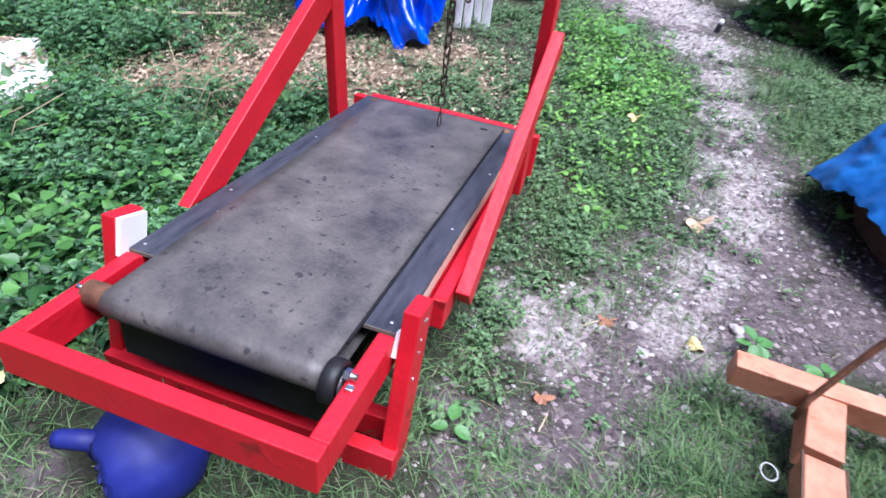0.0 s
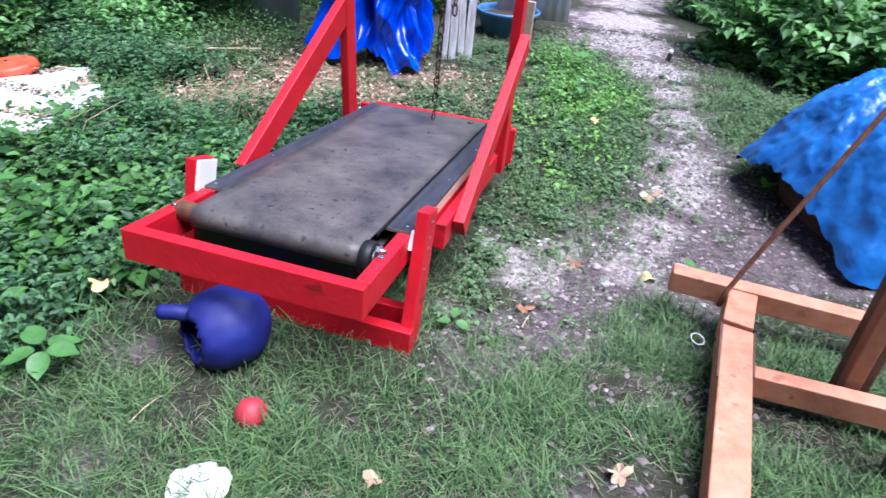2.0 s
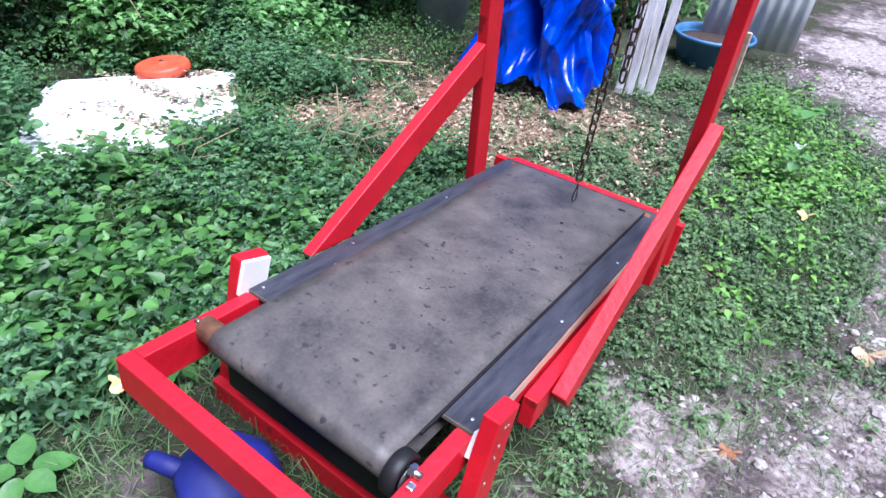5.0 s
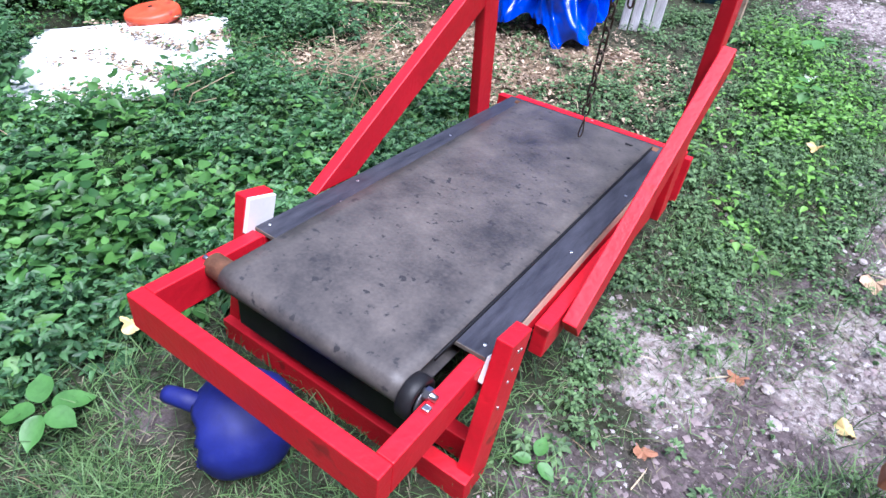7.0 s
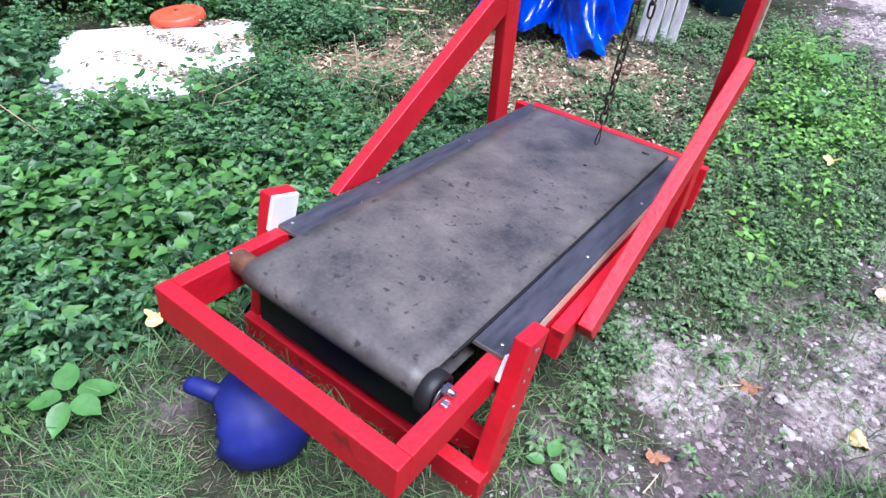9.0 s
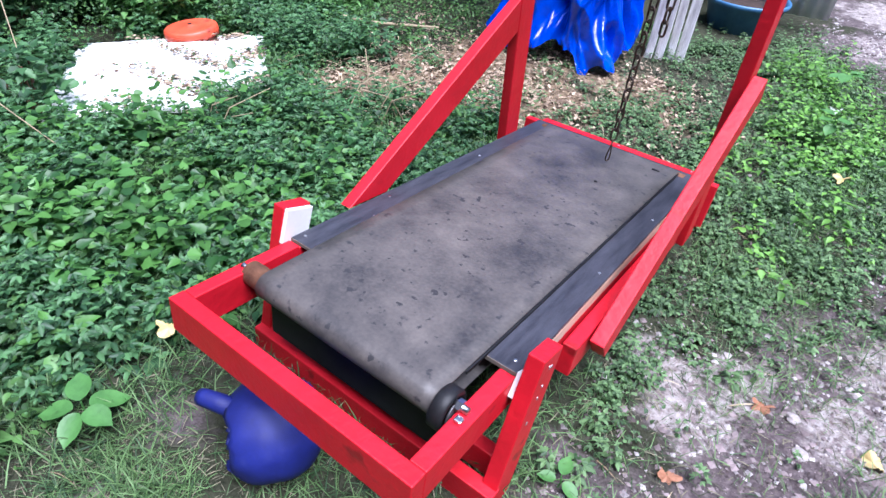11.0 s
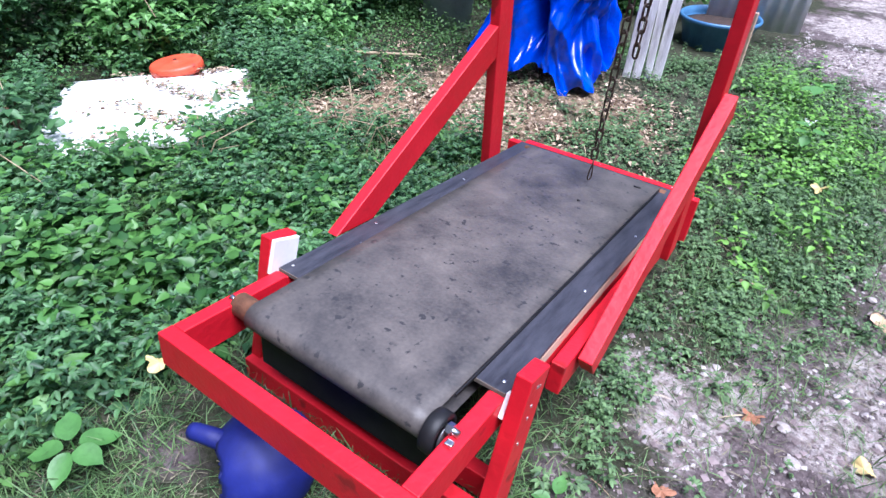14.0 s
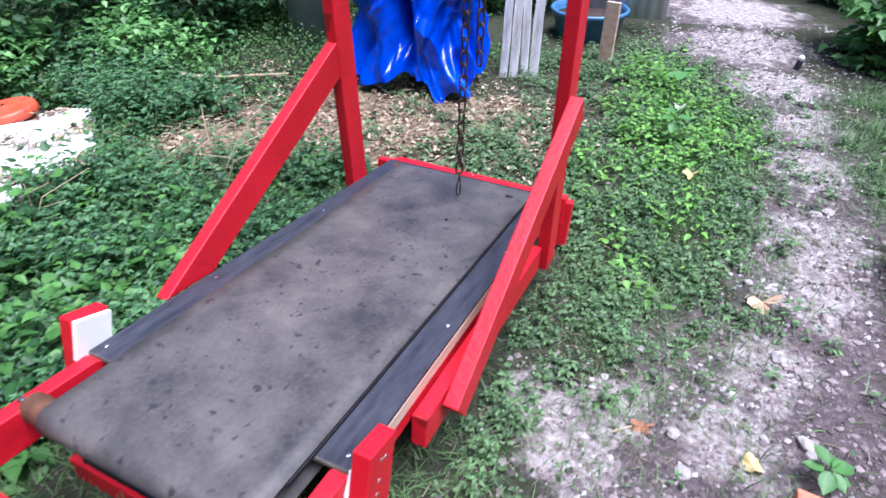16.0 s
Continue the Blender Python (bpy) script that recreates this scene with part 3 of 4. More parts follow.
part("strut", beam((2.06, 0.19, -0.03), (1.90, 0.19, 0.9), (0, 1, 0), 0.13, 0.05, 0.005), DARK_METAL, rack, "dark metal upright strut")
rod = tube([(1.615, 0.645, 0.10), (1.628, 0.664, 0.155), (1.67, 0.69, 0.27), (1.84, 0.765, 0.738), (2.07, 0.87, 1.36)], 0.0085, 8)
tagged(part("iron_rod", rod, RUST, None, "", True), "thin rusty iron rod leaning up from the orange frame", "rod")

# ---- blue ball with handle and torn side ----
ball = thing("toy_ball", "blue rubber ball with a stub handle and a torn-open side", "ball", pose(0.247, 0.022, 0.098, 0, 0, 0))
bm = bmesh.new()
bmesh.ops.create_uvsphere(bm, u_segments=48, v_segments=32, radius=0.126)
hole = Vector((-0.55, -0.80, 0.12)).normalized()
gone = []
for v in bm.verts:
    d = v.co.normalized()
    rag = 0.80 + 0.05 * noise.noise(d * 9) + 0.03 * noise.noise(d * 25)
    if d.dot(hole) > rag:
        gone.append(v)
    v.co += d * 0.005 * noise.noise(d * 2.5)
    v.co.z *= 0.90 + 0.08 * d.x * (1 if d.z > 0 else 0.3)
bmesh.ops.delete(bm, geom=gone, context="VERTS")
shell = part("shell", bm, BALL_BLUE, ball, "", True)
md = shell.modifiers.new("thick", "SOLIDIFY")
md.thickness = 0.006
part("handle", tube([(-0.060, -0.040, 0.060), (-0.10, -0.055, 0.066), (-0.132, -0.064, 0.064), (-0.145, -0.068, 0.062)], 0.023, 14, taper=0.85), BALL_BLUE, ball, "", True)

bm = bmesh.new()
bmesh.ops.create_uvsphere(bm, u_segments=28, v_segments=18, radius=0.040)
for v in bm.verts:
    v.co *= 1 + 0.012 * noise.noise(v.co * 90)
red_ball = tagged(part("rubber_ball", bm, BALL_RED, None, "", True), "small worn red rubber ball lying in the grass", "ball")
red_ball.matrix_basis = pose(0.448, -0.182, 0.047)

# ---- white foam board with an orange disc, in the creepers ----
def foam_sheet(name, label, m, wide, deep, thick, seed):
    """A warped sheet with ragged edges."""
    ob = thing(name, label, "board", m)
    bm = bmesh.new()
    cuts = 30
    grid = [[None] * (cuts + 1) for _ in range(cuts + 1)]
    for i in range(cuts + 1):
        for j in range(cuts + 1):
            u, v = i / cuts - 0.5, j / cuts - 0.5
            wob = 0.016 * noise.noise(Vector((u * 7, v * 7, seed))) + 0.006 * noise.noise(Vector((u * 30, v * 30, seed)))
            grid[i][j] = bm.verts.new((u * wide + wob, v * deep + wob, 0.008 * noise.noise(Vector((u * 3, v * 3, seed + 4)))))
    for i in range(cuts):
        for j in range(cuts):
            bm.faces.new((grid[i][j], grid[i + 1][j], grid[i + 1][j + 1], grid[i][j + 1]))
    slab = part("slab", bm, FOAM, ob)
    md = slab.modifiers.new("thick", "SOLIDIFY")
    md.thickness = thick
    return ob


board = foam_sheet("foam_board", "dirty white foam board lying tilted among creepers", pose(-1.757, 1.10, 0.085, 1, -1, 52), 0.90, 0.66, 0.03, 1.0)
top_board = foam_sheet("foam_board", "clean white foam board lying on a dirtier one", pose(-1.682, 0.871, 0.112, 0, -1, 52), 0.65, 0.80, 0.018, 6.0)
disc = thing("plastic_disc", "round orange plastic lid lying on the white board", "lid", pose(-1.98, 1.375, 0.100, 3, -4, 0))
part("lid", lathe([(0.128, 0.0), (0.140, 0.004), (0.143, 0.02), (0.140, 0.042), (0.133, 0.050), (0.118, 0.052), (0.105, 0.048), (0.05, 0.050), (0.028, 0.054), (0.020, 0.060), (0.012, 0.062)], 48), ORANGE_DISC, disc, "", True)
part("centre_hole", lathe([(0.011, 0.0), (0.010, 0.003), (0.006, 0.0035)], 14), BLACK_RUBBER, disc).matrix_basis = pose(0, 0, 0.062)

# ---- far things: bin, pickets, sheet, planter, post ----
bin_ob = thing("grey_bin", "weathered grey plastic bin leaning in the undergrowth", "bin", pose(-1.36, 3.10, 0.02, 0, 4, 0))
part("body", lathe([(0.155, 0.0), (0.165, 0.01), (0.195, 0.75), (0.200, 0.78), (0.205, 0.80)], 36), GREY_PLASTIC, bin_ob, "", True)
part("rim", lathe([(0.200, 0.775), (0.215, 0.78), (0.217, 0.81), (0.20, 0.815)], 36), GREY_PLASTIC, bin_ob, "", True)
for x, y, w, lean, tall in ((-0.01, 3.08, 0.045, 1.0, 1.3), (0.045, 3.11, 0.050, 0.0, 1.35), (0.10, 3.14, 0.044, -1.5, 1.3), (0.148, 3.17, 0.055, 0.6, 1.35)):
    bm = box((-w / 2, -0.012, -0.02), (w / 2, 0.012, tall), 0.004)
    bmesh.ops.subdivide_edges(bm, edges=[e for e in bm.edges if e.calc_length() > 0.5], cuts=14)
    for v in bm.verts:
        v.co.x += 0.004 * noise.noise(Vector((x * 30, 0, v.co.z * 9)))
        v.co.y += 0.004 * noise.noise(Vector((x * 30, 5, v.co.z * 9)))
    ob = tagged(part("picket", bm, PICKET), "weathered white-painted wooden picket leaning upright", "picket", "pickets by the tarp")
    ob.matrix_basis = pose(x, y, float(ground_z(x, y)) - 0.01, -3, lean, 12)
bm = bmesh.new()
cols = []
for i in range(81):
    x = 0.62 * i / 80
    cols.append([bm.verts.new((x, 0.009 * math.sin(2 * math.pi * x / 0.076), z)) for z in (0.0, 0.4, 0.8, 1.2)])
for p, q in zip(cols, cols[1:]):
    for j in range(3):
        bm.faces.new((p[j], q[j], q[j + 1], p[j + 1]))
sheet = tagged(part("corrugated_sheet", bm, ZINC, None, "", True), "grey corrugated metal sheet standing behind the planter", "metal sheet")
sheet.matrix_basis = pose(0.13, 4.22, 0.145, -2, 0, 10)
md = sheet.modifiers.new("thick", "SOLIDIFY")
md.thickness = 0.002
tub = thing("planter", "blue plastic planter tub filled with dark soil", "planter", pose(0.25, 4.10, 0.03))
part("tub", lathe([(0.19, 0.0), (0.205, 0.01), (0.25, 0.17), (0.268, 0.18), (0.272, 0.20), (0.265, 0.21), (0.25, 0.205), (0.243, 0.17), (0.24, 0.145)], 40), TUB_BLUE, tub, "", True)
part("soil", lathe([(0.243, 0.152), (0.17, 0.165), (0.06, 0.17)], 30), POT_SOIL, tub, "dark potting soil", True)
ob = tagged(part("wooden_stake", beam((0.50, 3.52, 0.0), (0.50, 3.52, 0.42), (0.2, 1, 0), 0.085, 0.025), RAW_WOOD), "weathered wooden stake in the weeds", "stake")
peg = thing("ground_peg", "small dark peg with a white cap beside the path", "peg", pose(1.595, 3.96, float(ground_z(1.595, 3.96)) - 0.01, 6, 4, 0))
part("stem", lathe([(0.018, 0), (0.020, 0.06), (0.016, 0.075)], 14), DARK_METAL, peg)
part("cap", lathe([(0.017, 0.075), (0.018, 0.09), (0.010, 0.10)], 14), WHITE_PAINT, peg)
ring = tagged(part("ring", tube([(0.020 * math.cos(a), 0.020 * math.sin(a), 0.0) for a in (2 * math.pi * j / 24 for j in range(24))], 0.0016, 6, True), PALE_PLASTIC, None, "", True), "small pale ring caught in the grass", "ring")
ring.matrix_basis = pose(1.545, 0.475, 0.085, 12, 8, 0)
ob = tagged(part("stick", tube([(-1.54, 2.08, 0.15), (-1.42, 2.16, 0.125), (-1.26, 2.31, 0.11), (-1.10, 2.45, 0.10)], 0.012, 8, taper=0.6), STRAW), "long bare bent stick lying on dry leaves", "stick")


# ---- unseen wall added behind the camera, blocks sky light from the south ----
wall = box((-9, -3.6, -0.1), (9, -3.35, 5.2), 0.02)
tagged(part("sky_block_south", wall, SKY_BLOCK), "unseen plain brown wall added to block southern sky light", "wall", "", "structure")

# three more unseen walls, added to cut horizon light and deepen shadows
for name, lo, hi in (("sky_block_west", (-6.0, -3.4, -0.1), (-5.8, 14, 4.2)), ("sky_block_east", (5.8, -3.4, -0.1), (6.0, 14, 4.2)), ("sky_block_north", (-6.0, 14.0, -0.1), (6.0, 14.2, 4.2))):
    tagged(part(name, box(lo, hi, 0.02), SKY_BLOCK), "unseen plain brown wall added to cut horizon light", "wall", "", "structure")

# ---- vegetation ----
nr = np.random.default_rng(11)


def scatter(n, x0, x1, y0, y1, density):
    x, y = nr.uniform(x0, x1, n), nr.uniform(y0, y1, n)
    keep = nr.uniform(0, 1, n) < density(x, y)
    return x[keep], y[keep]


LEAF_SHAPE = np.array([(0, 0, 0), (-0.30, 0.14, 0.05), (-0.34, 0.38, 0.09), (-0.15, 0.74, 0.03), (0, 1.0, -0.10), (0.15, 0.74, 0.03), (0.34, 0.38, 0.09), (0.30, 0.14, 0.05), (0, 0.42, -0.03)])
LEAF_FACES = np.array([(0, 1, 2, 8), (8, 2, 3, 4), (8, 4, 5, 6), (0, 8, 6, 7)])
SMALL_LEAF = np.array([(0, 0, 0), (-0.33, 0.28, 0.08), (-0.22, 0.70, 0.04), (0, 1.0, -0.08), (0.22, 0.70, 0.04), (0.33, 0.28, 0.08)])
SMALL_FACES = np.array([(0, 1, 2, 3), (0, 3, 4, 5)])
BLADE_SHAPE = np.array([(-0.03, 0, 0), (0.03, 0, 0), (0.028, 0.4, 0.05), (-0.028, 0.4, 0.05), (0.018, 0.75, -0.02), (-0.018, 0.75, -0.02), (0.002, 1.0, -0.16), (-0.002, 1.0, -0.16)])
BLADE_FACES = np.array([(0, 1, 2, 3), (3, 2, 4, 5), (5, 4, 6, 7)])


def many(name, x, y, z, size, tilt, mat, label, category, shape=LEAF_SHAPE, faces=LEAF_FACES, wide=1.0, turn=None):
    """Leaves or blades at points, turned at random; tilt: radians of the blade above the level."""
    n = len(x)
    turn, roll = nr.uniform(0, 2 * np.pi, n) if turn is None else turn, nr.normal(0, 0.25, n)
    s = np.repeat(shape[None], n, 0) * size[:, None, None]
    s[..., 0] *= wide
    u, v, w = s[..., 0], s[..., 1], s[..., 2]
    cr, sr = np.cos(roll)[:, None], np.sin(roll)[:, None]
    u, w = u * cr - w * sr, u * sr + w * cr
    ct, st = np.cos(tilt)[:, None], np.sin(tilt)[:, None]
    v, w = v * ct - w * st, v * st + w * ct
    cz, sz = np.cos(turn)[:, None], np.sin(turn)[:, None]
    verts = np.stack([u * cz - v * sz + x[:, None], u * sz + v * cz + y[:, None], w + z[:, None]], -1).reshape(-1, 3)
    k = len(shape)
    f = (faces[None] + (np.arange(n) * k)[:, None, None]).reshape(-1, faces.shape[1])
    return numpy_mesh(name, verts, f, mat, label, category, True)


def footprint(x, y, m=0.0):
    """1 where the treadmill stands."""
    return ((x > -0.07 - m) & (x < 0.74 + m) & (y > -0.01 - m) & (y < 1.72 + m)).astype(float)


def keep_off(x, y, more=0.0):
    """Places that stay clear of leaves: the board, the near dirt, under the belt."""
    b = np.zeros_like(x)
    for cx, cy, turn, wide, deep in ((-1.757, 1.10, 52, 0.45, 0.33), (-1.682, 0.871, 52, 0.33, 0.40)):
        c, s = math.cos(radians(turn)), math.sin(radians(turn))
        u, v = (x - cx) * c + (y - cy) * s, -(x - cx) * s + (y - cy) * c
        b = np.maximum(b, ((abs(u) < wide) & (v > -deep - more + 0.07 + 0.06 * np.sin(14 * u)) & (v < deep)) * 1.0)
    b = np.maximum(b, (np.hypot(x + 1.98, y - 1.375) < 0.19 + 0.2 * more) * 1.0)
    return b


def cover_height(x, y):
    """Height of the creeper bed on the treadmill's far side."""
    away = np.clip((-x - 0.3) / 2.4, 0, 1)
    h = 0.055 + 0.07 * away + 0.9 * np.clip((-x - 2.1) / 1.0, 0, 1) + 0.8 * np.clip((y - 2.6) / 1.5, 0, 1) * np.clip((-x - 0.9) / 0.6, 0, 1)
    return h * (0.7 + 0.6 * np.sin(4.1 * x + 1) * np.sin(3.7 * y + 2) ** 2 + 0.25 * np.sin(13 * x) * np.sin(11 * y + 1))


def patches(x, y, scale, seed):
    """Soft random patches, 0 to 1."""
    return np.array([0.5 + 0.5 * noise.noise((a * scale, c * scale, seed)) + 0.2 * noise.noise((a * scale * 3, c * scale * 3, seed + 5)) for a, c in zip(x, y)])


def cover_density(x, y):
    edge = np.clip((-x - 0.09) / 0.10, 0, 1)
    near = np.clip((y + 0.75 + 0.25 * np.sin(5 * x) + 0.1 * np.sin(13 * x)) / 0.5, 0, 1) * np.clip((x + 3.1 + 0.2 * np.sin(4 * y)) / 0.6, 0, 1)
    front = 1 - np.clip(1.7 * blob(x, y, 0.02, -0.12, 0.34, 0.22), 0, 1)
    return edge * near * front * (1 - np.clip(1.9 * straw_bed(x, y), 0, 0.97)) * (1 - 0.55 * blob(x, y, -0.95, 1.62, 0.36, 0.30)) * (1 - keep_off(x, y)) * (1 - footprint(x, y))


def plants(name, x, y, tall, size, leaves, mat, label, category, lobes=1, droop=-0.25, wide=1.0):
    """Upright weeds: leaves spiralling up each unseen stem, larger below; lobes: leaflets to a leaf stalk."""
    n = len(x)
    step = np.arange(leaves)
    az = nr.uniform(0, 6.28, (n, 1)) + 2.4 * step[None] + nr.normal(0, 0.25, (n, leaves))
    up = (step[None] + nr.uniform(0.2, 1.0, (n, leaves))) / leaves
    leaf = size[:, None] * (1.15 - 0.55 * up) * nr.uniform(0.75, 1.2, (n, leaves))
    reach = leaf * nr.uniform(0.25, 1.0, (n, leaves)) * (1.25 - 0.7 * up)
    lean_x, lean_y = nr.normal(0, 0.25, (n, 1)) * tall[:, None] * up, nr.normal(0, 0.25, (n, 1)) * tall[:, None] * up
    px = x[:, None] + lean_x + reach * np.cos(az)
    py = y[:, None] + lean_y + reach * np.sin(az)
    pz = ground_z(x, y)[:, None] + tall[:, None] * up + 0.006
    tilt = nr.normal(droop, 0.3, (n, leaves)) + 0.35 * up
    fan = np.array([0.0]) if lobes == 1 else np.linspace(-0.95, 0.95, lobes)
    flat4 = [np.repeat(q.ravel(), lobes) for q in (px, py, pz, leaf, tilt, az)]
    turn = flat4[5] + np.tile(fan, n * leaves) - np.pi / 2
    shape, faces = (LEAF_SHAPE, LEAF_FACES) if lobes == 1 else (SMALL_LEAF, SMALL_FACES)
    return many(name, flat4[0], flat4[1], flat4[2], flat4[3], flat4[4], mat, label, category, shape, faces, wide, turn)


def tall_cover(x, y):
    """Where the taller weeds of the creeper bed may stand."""
    return cover_density(x, y) * (1 - keep_off(x, y, 0.20))


def thinned(x, y, scale, seed, low, gain):
    """Keep points in soft clumps only."""
    p = patches(x, y, scale, seed)
    k = nr.uniform(0, 1, len(x)) < np.clip(gain * (p - low), 0, 1)
    return x[k], y[k], p[k]


# low creeping cover, then taller weeds in clumps
x, y, p = thinned(*scatter(120000, -3.2, -0.05, -1.1, 3.6, cover_density), 5.0, 3, 0.15, 2.0)
h = cover_height(x, y) * (0.5 + 0.7 * p)
z = ground_z(x, y) + h * nr.uniform(0.05, 1.0, len(x)) ** 0.7
many("creeper_bed", x, y, z, nr.uniform(0.010, 0.026, len(x)), nr.normal(0.1, 0.5, len(x)), LEAF, "dense low bed of green creeper leaves", "creeper", SMALL_LEAF, SMALL_FACES)
x, y, p = thinned(*scatter(6000, -2.3, -0.14, -0.8, 2.1, tall_cover), 3.2, 17, 0.30, 2.6)
plants("serrate_weeds", x, y, nr.uniform(0.08, 0.20, len(x)) * (0.4 + p) + 0.06 * np.clip(-x - 0.6, 0, 1), nr.uniform(0.026, 0.046, len(x)), 9, LEAF_BLUE, "bluish-green leafy weeds growing in clumps", "weeds", 3, wide=0.72)
x, y, p = thinned(*scatter(5200, -2.3, -0.14, -0.5, 2.3, tall_cover), 4.1, 23, 0.38, 3.0)
plants("leafy_weeds", x, y, nr.uniform(0.08, 0.20, len(x)) * (0.4 + p), nr.uniform(0.026, 0.050, len(x)), 8, LEAF, "mid-green leafy weeds growing through the creepers", "weeds", 1, wide=0.85)
x, y, p = thinned(*scatter(3600, -1.9, -0.16, -0.6, 1.3, lambda x, y: tall_cover(x, y) * (0.10 + 0.9 * np.maximum(blob(x, y, -0.80, 0.18, 0.42, 0.42), blob(x, y, -1.15, 0.50, 0.3, 0.25)))), 3.5, 9, 0.36, 3.0)
plants("broad_leaf_weeds", x, y, nr.uniform(0.10, 0.26, len(x)), nr.uniform(0.042, 0.082, len(x)), 8, LEAF_BIG, "bright green broad-leaved weeds in the creeper bed", "weeds", 1, wide=0.95)
x, y = scatter(26000, -1.6, 0.0, -0.8, 1.8, lambda x, y: 0.8 * cover_density(x, y) + 0.25 * blob(x, y, -0.1, -0.1, 0.4, 0.3))
many("stringy_grass", x, y, ground_z(x, y), nr.uniform(0.05, 0.13, len(x)), nr.normal(0.7, 0.4, len(x)), GRASS, "thin grass blades growing through the creepers", "grass", BLADE_SHAPE, BLADE_FACES, 0.6)


def shrub(name, label, n, cx, cy, cz, rx, ry, rz, size, mat):
    """A leafy shrub: leaves crowded on lumpy shells round a few woody stems."""
    ob = thing(name, label, "shrub")
    r = random.Random(int(cx * 100 + cy))
    for _ in range(6):
        a, q = r.uniform(0, 6.28), r.uniform(0.2, 0.6)
        part("stem", tube([(cx + 0.1 * math.cos(a), cy + 0.1 * math.sin(a), float(ground_z(cx, cy)) - 0.03), (cx + 0.5 * q * rx * math.cos(a), cy + 0.5 * q * ry * math.sin(a), cz * 0.6), (cx + q * rx * math.cos(a), cy + q * ry * math.sin(a), cz + 0.3 * rz)], 0.012, 6, taper=0.4), OLD_WOOD, ob)
    d = nr.normal(0, 1, (n, 3))
    d /= np.linalg.norm(d, axis=1)[:, None]
    lump = 0.80 + 0.22 * np.sin(5 * d[:, 0] + 2 * cx) * np.sin(4 * d[:, 1] + 1) + 0.14 * np.sin(11 * d[:, 2] + 7 * d[:, 0])
    rad = lump * nr.uniform(0.35, 1.0, n) ** 0.35
    x, y, z = cx + rx * d[:, 0] * rad, cy + ry * d[:, 1] * rad, cz + rz * d[:, 2] * rad
    ok = z > ground_z(x, y) + 0.01
    x, y, z = x[ok], y[ok], z[ok]
    leaves = many("leaves", x, y, z, nr.uniform(size * 0.55, size * 1.2, len(x)), nr.normal(-0.2, 0.45, len(x)), mat, "", "")
    leaves.parent = ob
    for key in ("label", "category"):
        if key in leaves:
            del leaves[key]
    return ob


shrub("shrub", "dense dark green leafy shrub beside the path", 9000, 2.60, 4.3, 0.28, 0.90, 0.95, 0.55, 0.085, LEAF_DARK)
shrub("shrub", "dense dark green leafy shrub beside the path", 9000, 3.5, 3.6, 0.35, 0.95, 0.85, 0.60, 0.085, LEAF_DARK)
shrub("shrub", "dense dark green leafy shrub beside the path", 8000, 2.60, 6.0, 0.4, 1.0, 1.1, 0.8, 0.085, LEAF_DARK)
shrub("shrub", "tall leafy shrub behind the white board", 9000, -2.9, 2.3, 0.5, 0.85, 0.9, 0.75, 0.060, LEAF_BLUE)
shrub("shrub", "tall leafy shrub behind the white board", 9000, -3.0, 0.9, 0.45, 0.75, 0.9, 0.75, 0.060, LEAF_BLUE)
shrub("shrub", "leafy shrub in the undergrowth beside the bin", 8000, -2.15, 3.0, 0.35, 0.62, 0.7, 0.6, 0.055, LEAF_BLUE)
shrub("shrub", "leafy shrub in the undergrowth behind the bin", 9000, -1.8, 4.2, 0.55, 1.0, 0.8, 0.9, 0.055, LEAF)
shrub("shrub", "leafy shrub in the undergrowth behind the bin", 7000, -0.7, 4.6, 0.6, 0.9, 0.6, 0.9, 0.06, LEAF_DARK)
shrub("shrub", "bluish leafy shrub leaning over the white board", 2600, -2.45, 0.15, 0.28, 0.45, 0.45, 0.45, 0.062, LEAF_BLUE)
shrub("shrub", "bright leafy shrub crowding the white board", 3600, -2.52, 1.55, 0.22, 0.46, 0.50, 0.42, 0.058, LEAF_DARK)
shrub("shrub", "bright leafy shrub beside the dry leaf bed", 3000, -2.0, 2.25, 0.16, 0.48, 0.40, 0.32, 0.050, LEAF_DARK)
shrub("shrub", "leafy sprig leaning over the white board", 170, -1.72, 0.42, 0.24, 0.22, 0.20, 0.18, 0.062, LEAF_BLUE)


# weeds and grass on the other side
def weeds_right(x, y):
    d = np.maximum(blob(x, y, 1.02, 2.4, 0.42, 0.9), 0.95 * blob(x, y, 0.98, 1.62, 0.24, 0.42))
    d = np.maximum(d, 1.0 * blob(x, y, 0.81, 1.0, 0.10, 0.55))
    d = np.maximum(d, 0.7 * blob(x, y, 0.55, 2.2, 0.5, 0.35))
    d = np.maximum(d, 0.8 * blob(x, y, 0.80, 3.4, 0.35, 0.6))
    d = np.maximum(d, 0.95 * blob(x, y, 0.38, 3.35, 0.36, 0.30))
    d = np.maximum(d, 0.85 * blob(x, y, 1.15, 1.55, 0.30, 0.22))
    d = np.maximum(d, 0.9 * blob(x, y, 2.2, 2.8, 0.3, 0.5))
    return np.clip(1.25 * d, 0, 1) * (1 - footprint(x, y)) * (1 - np.clip(1.5 * gravel(x, y) * bare(x, y), 0, 0.95))


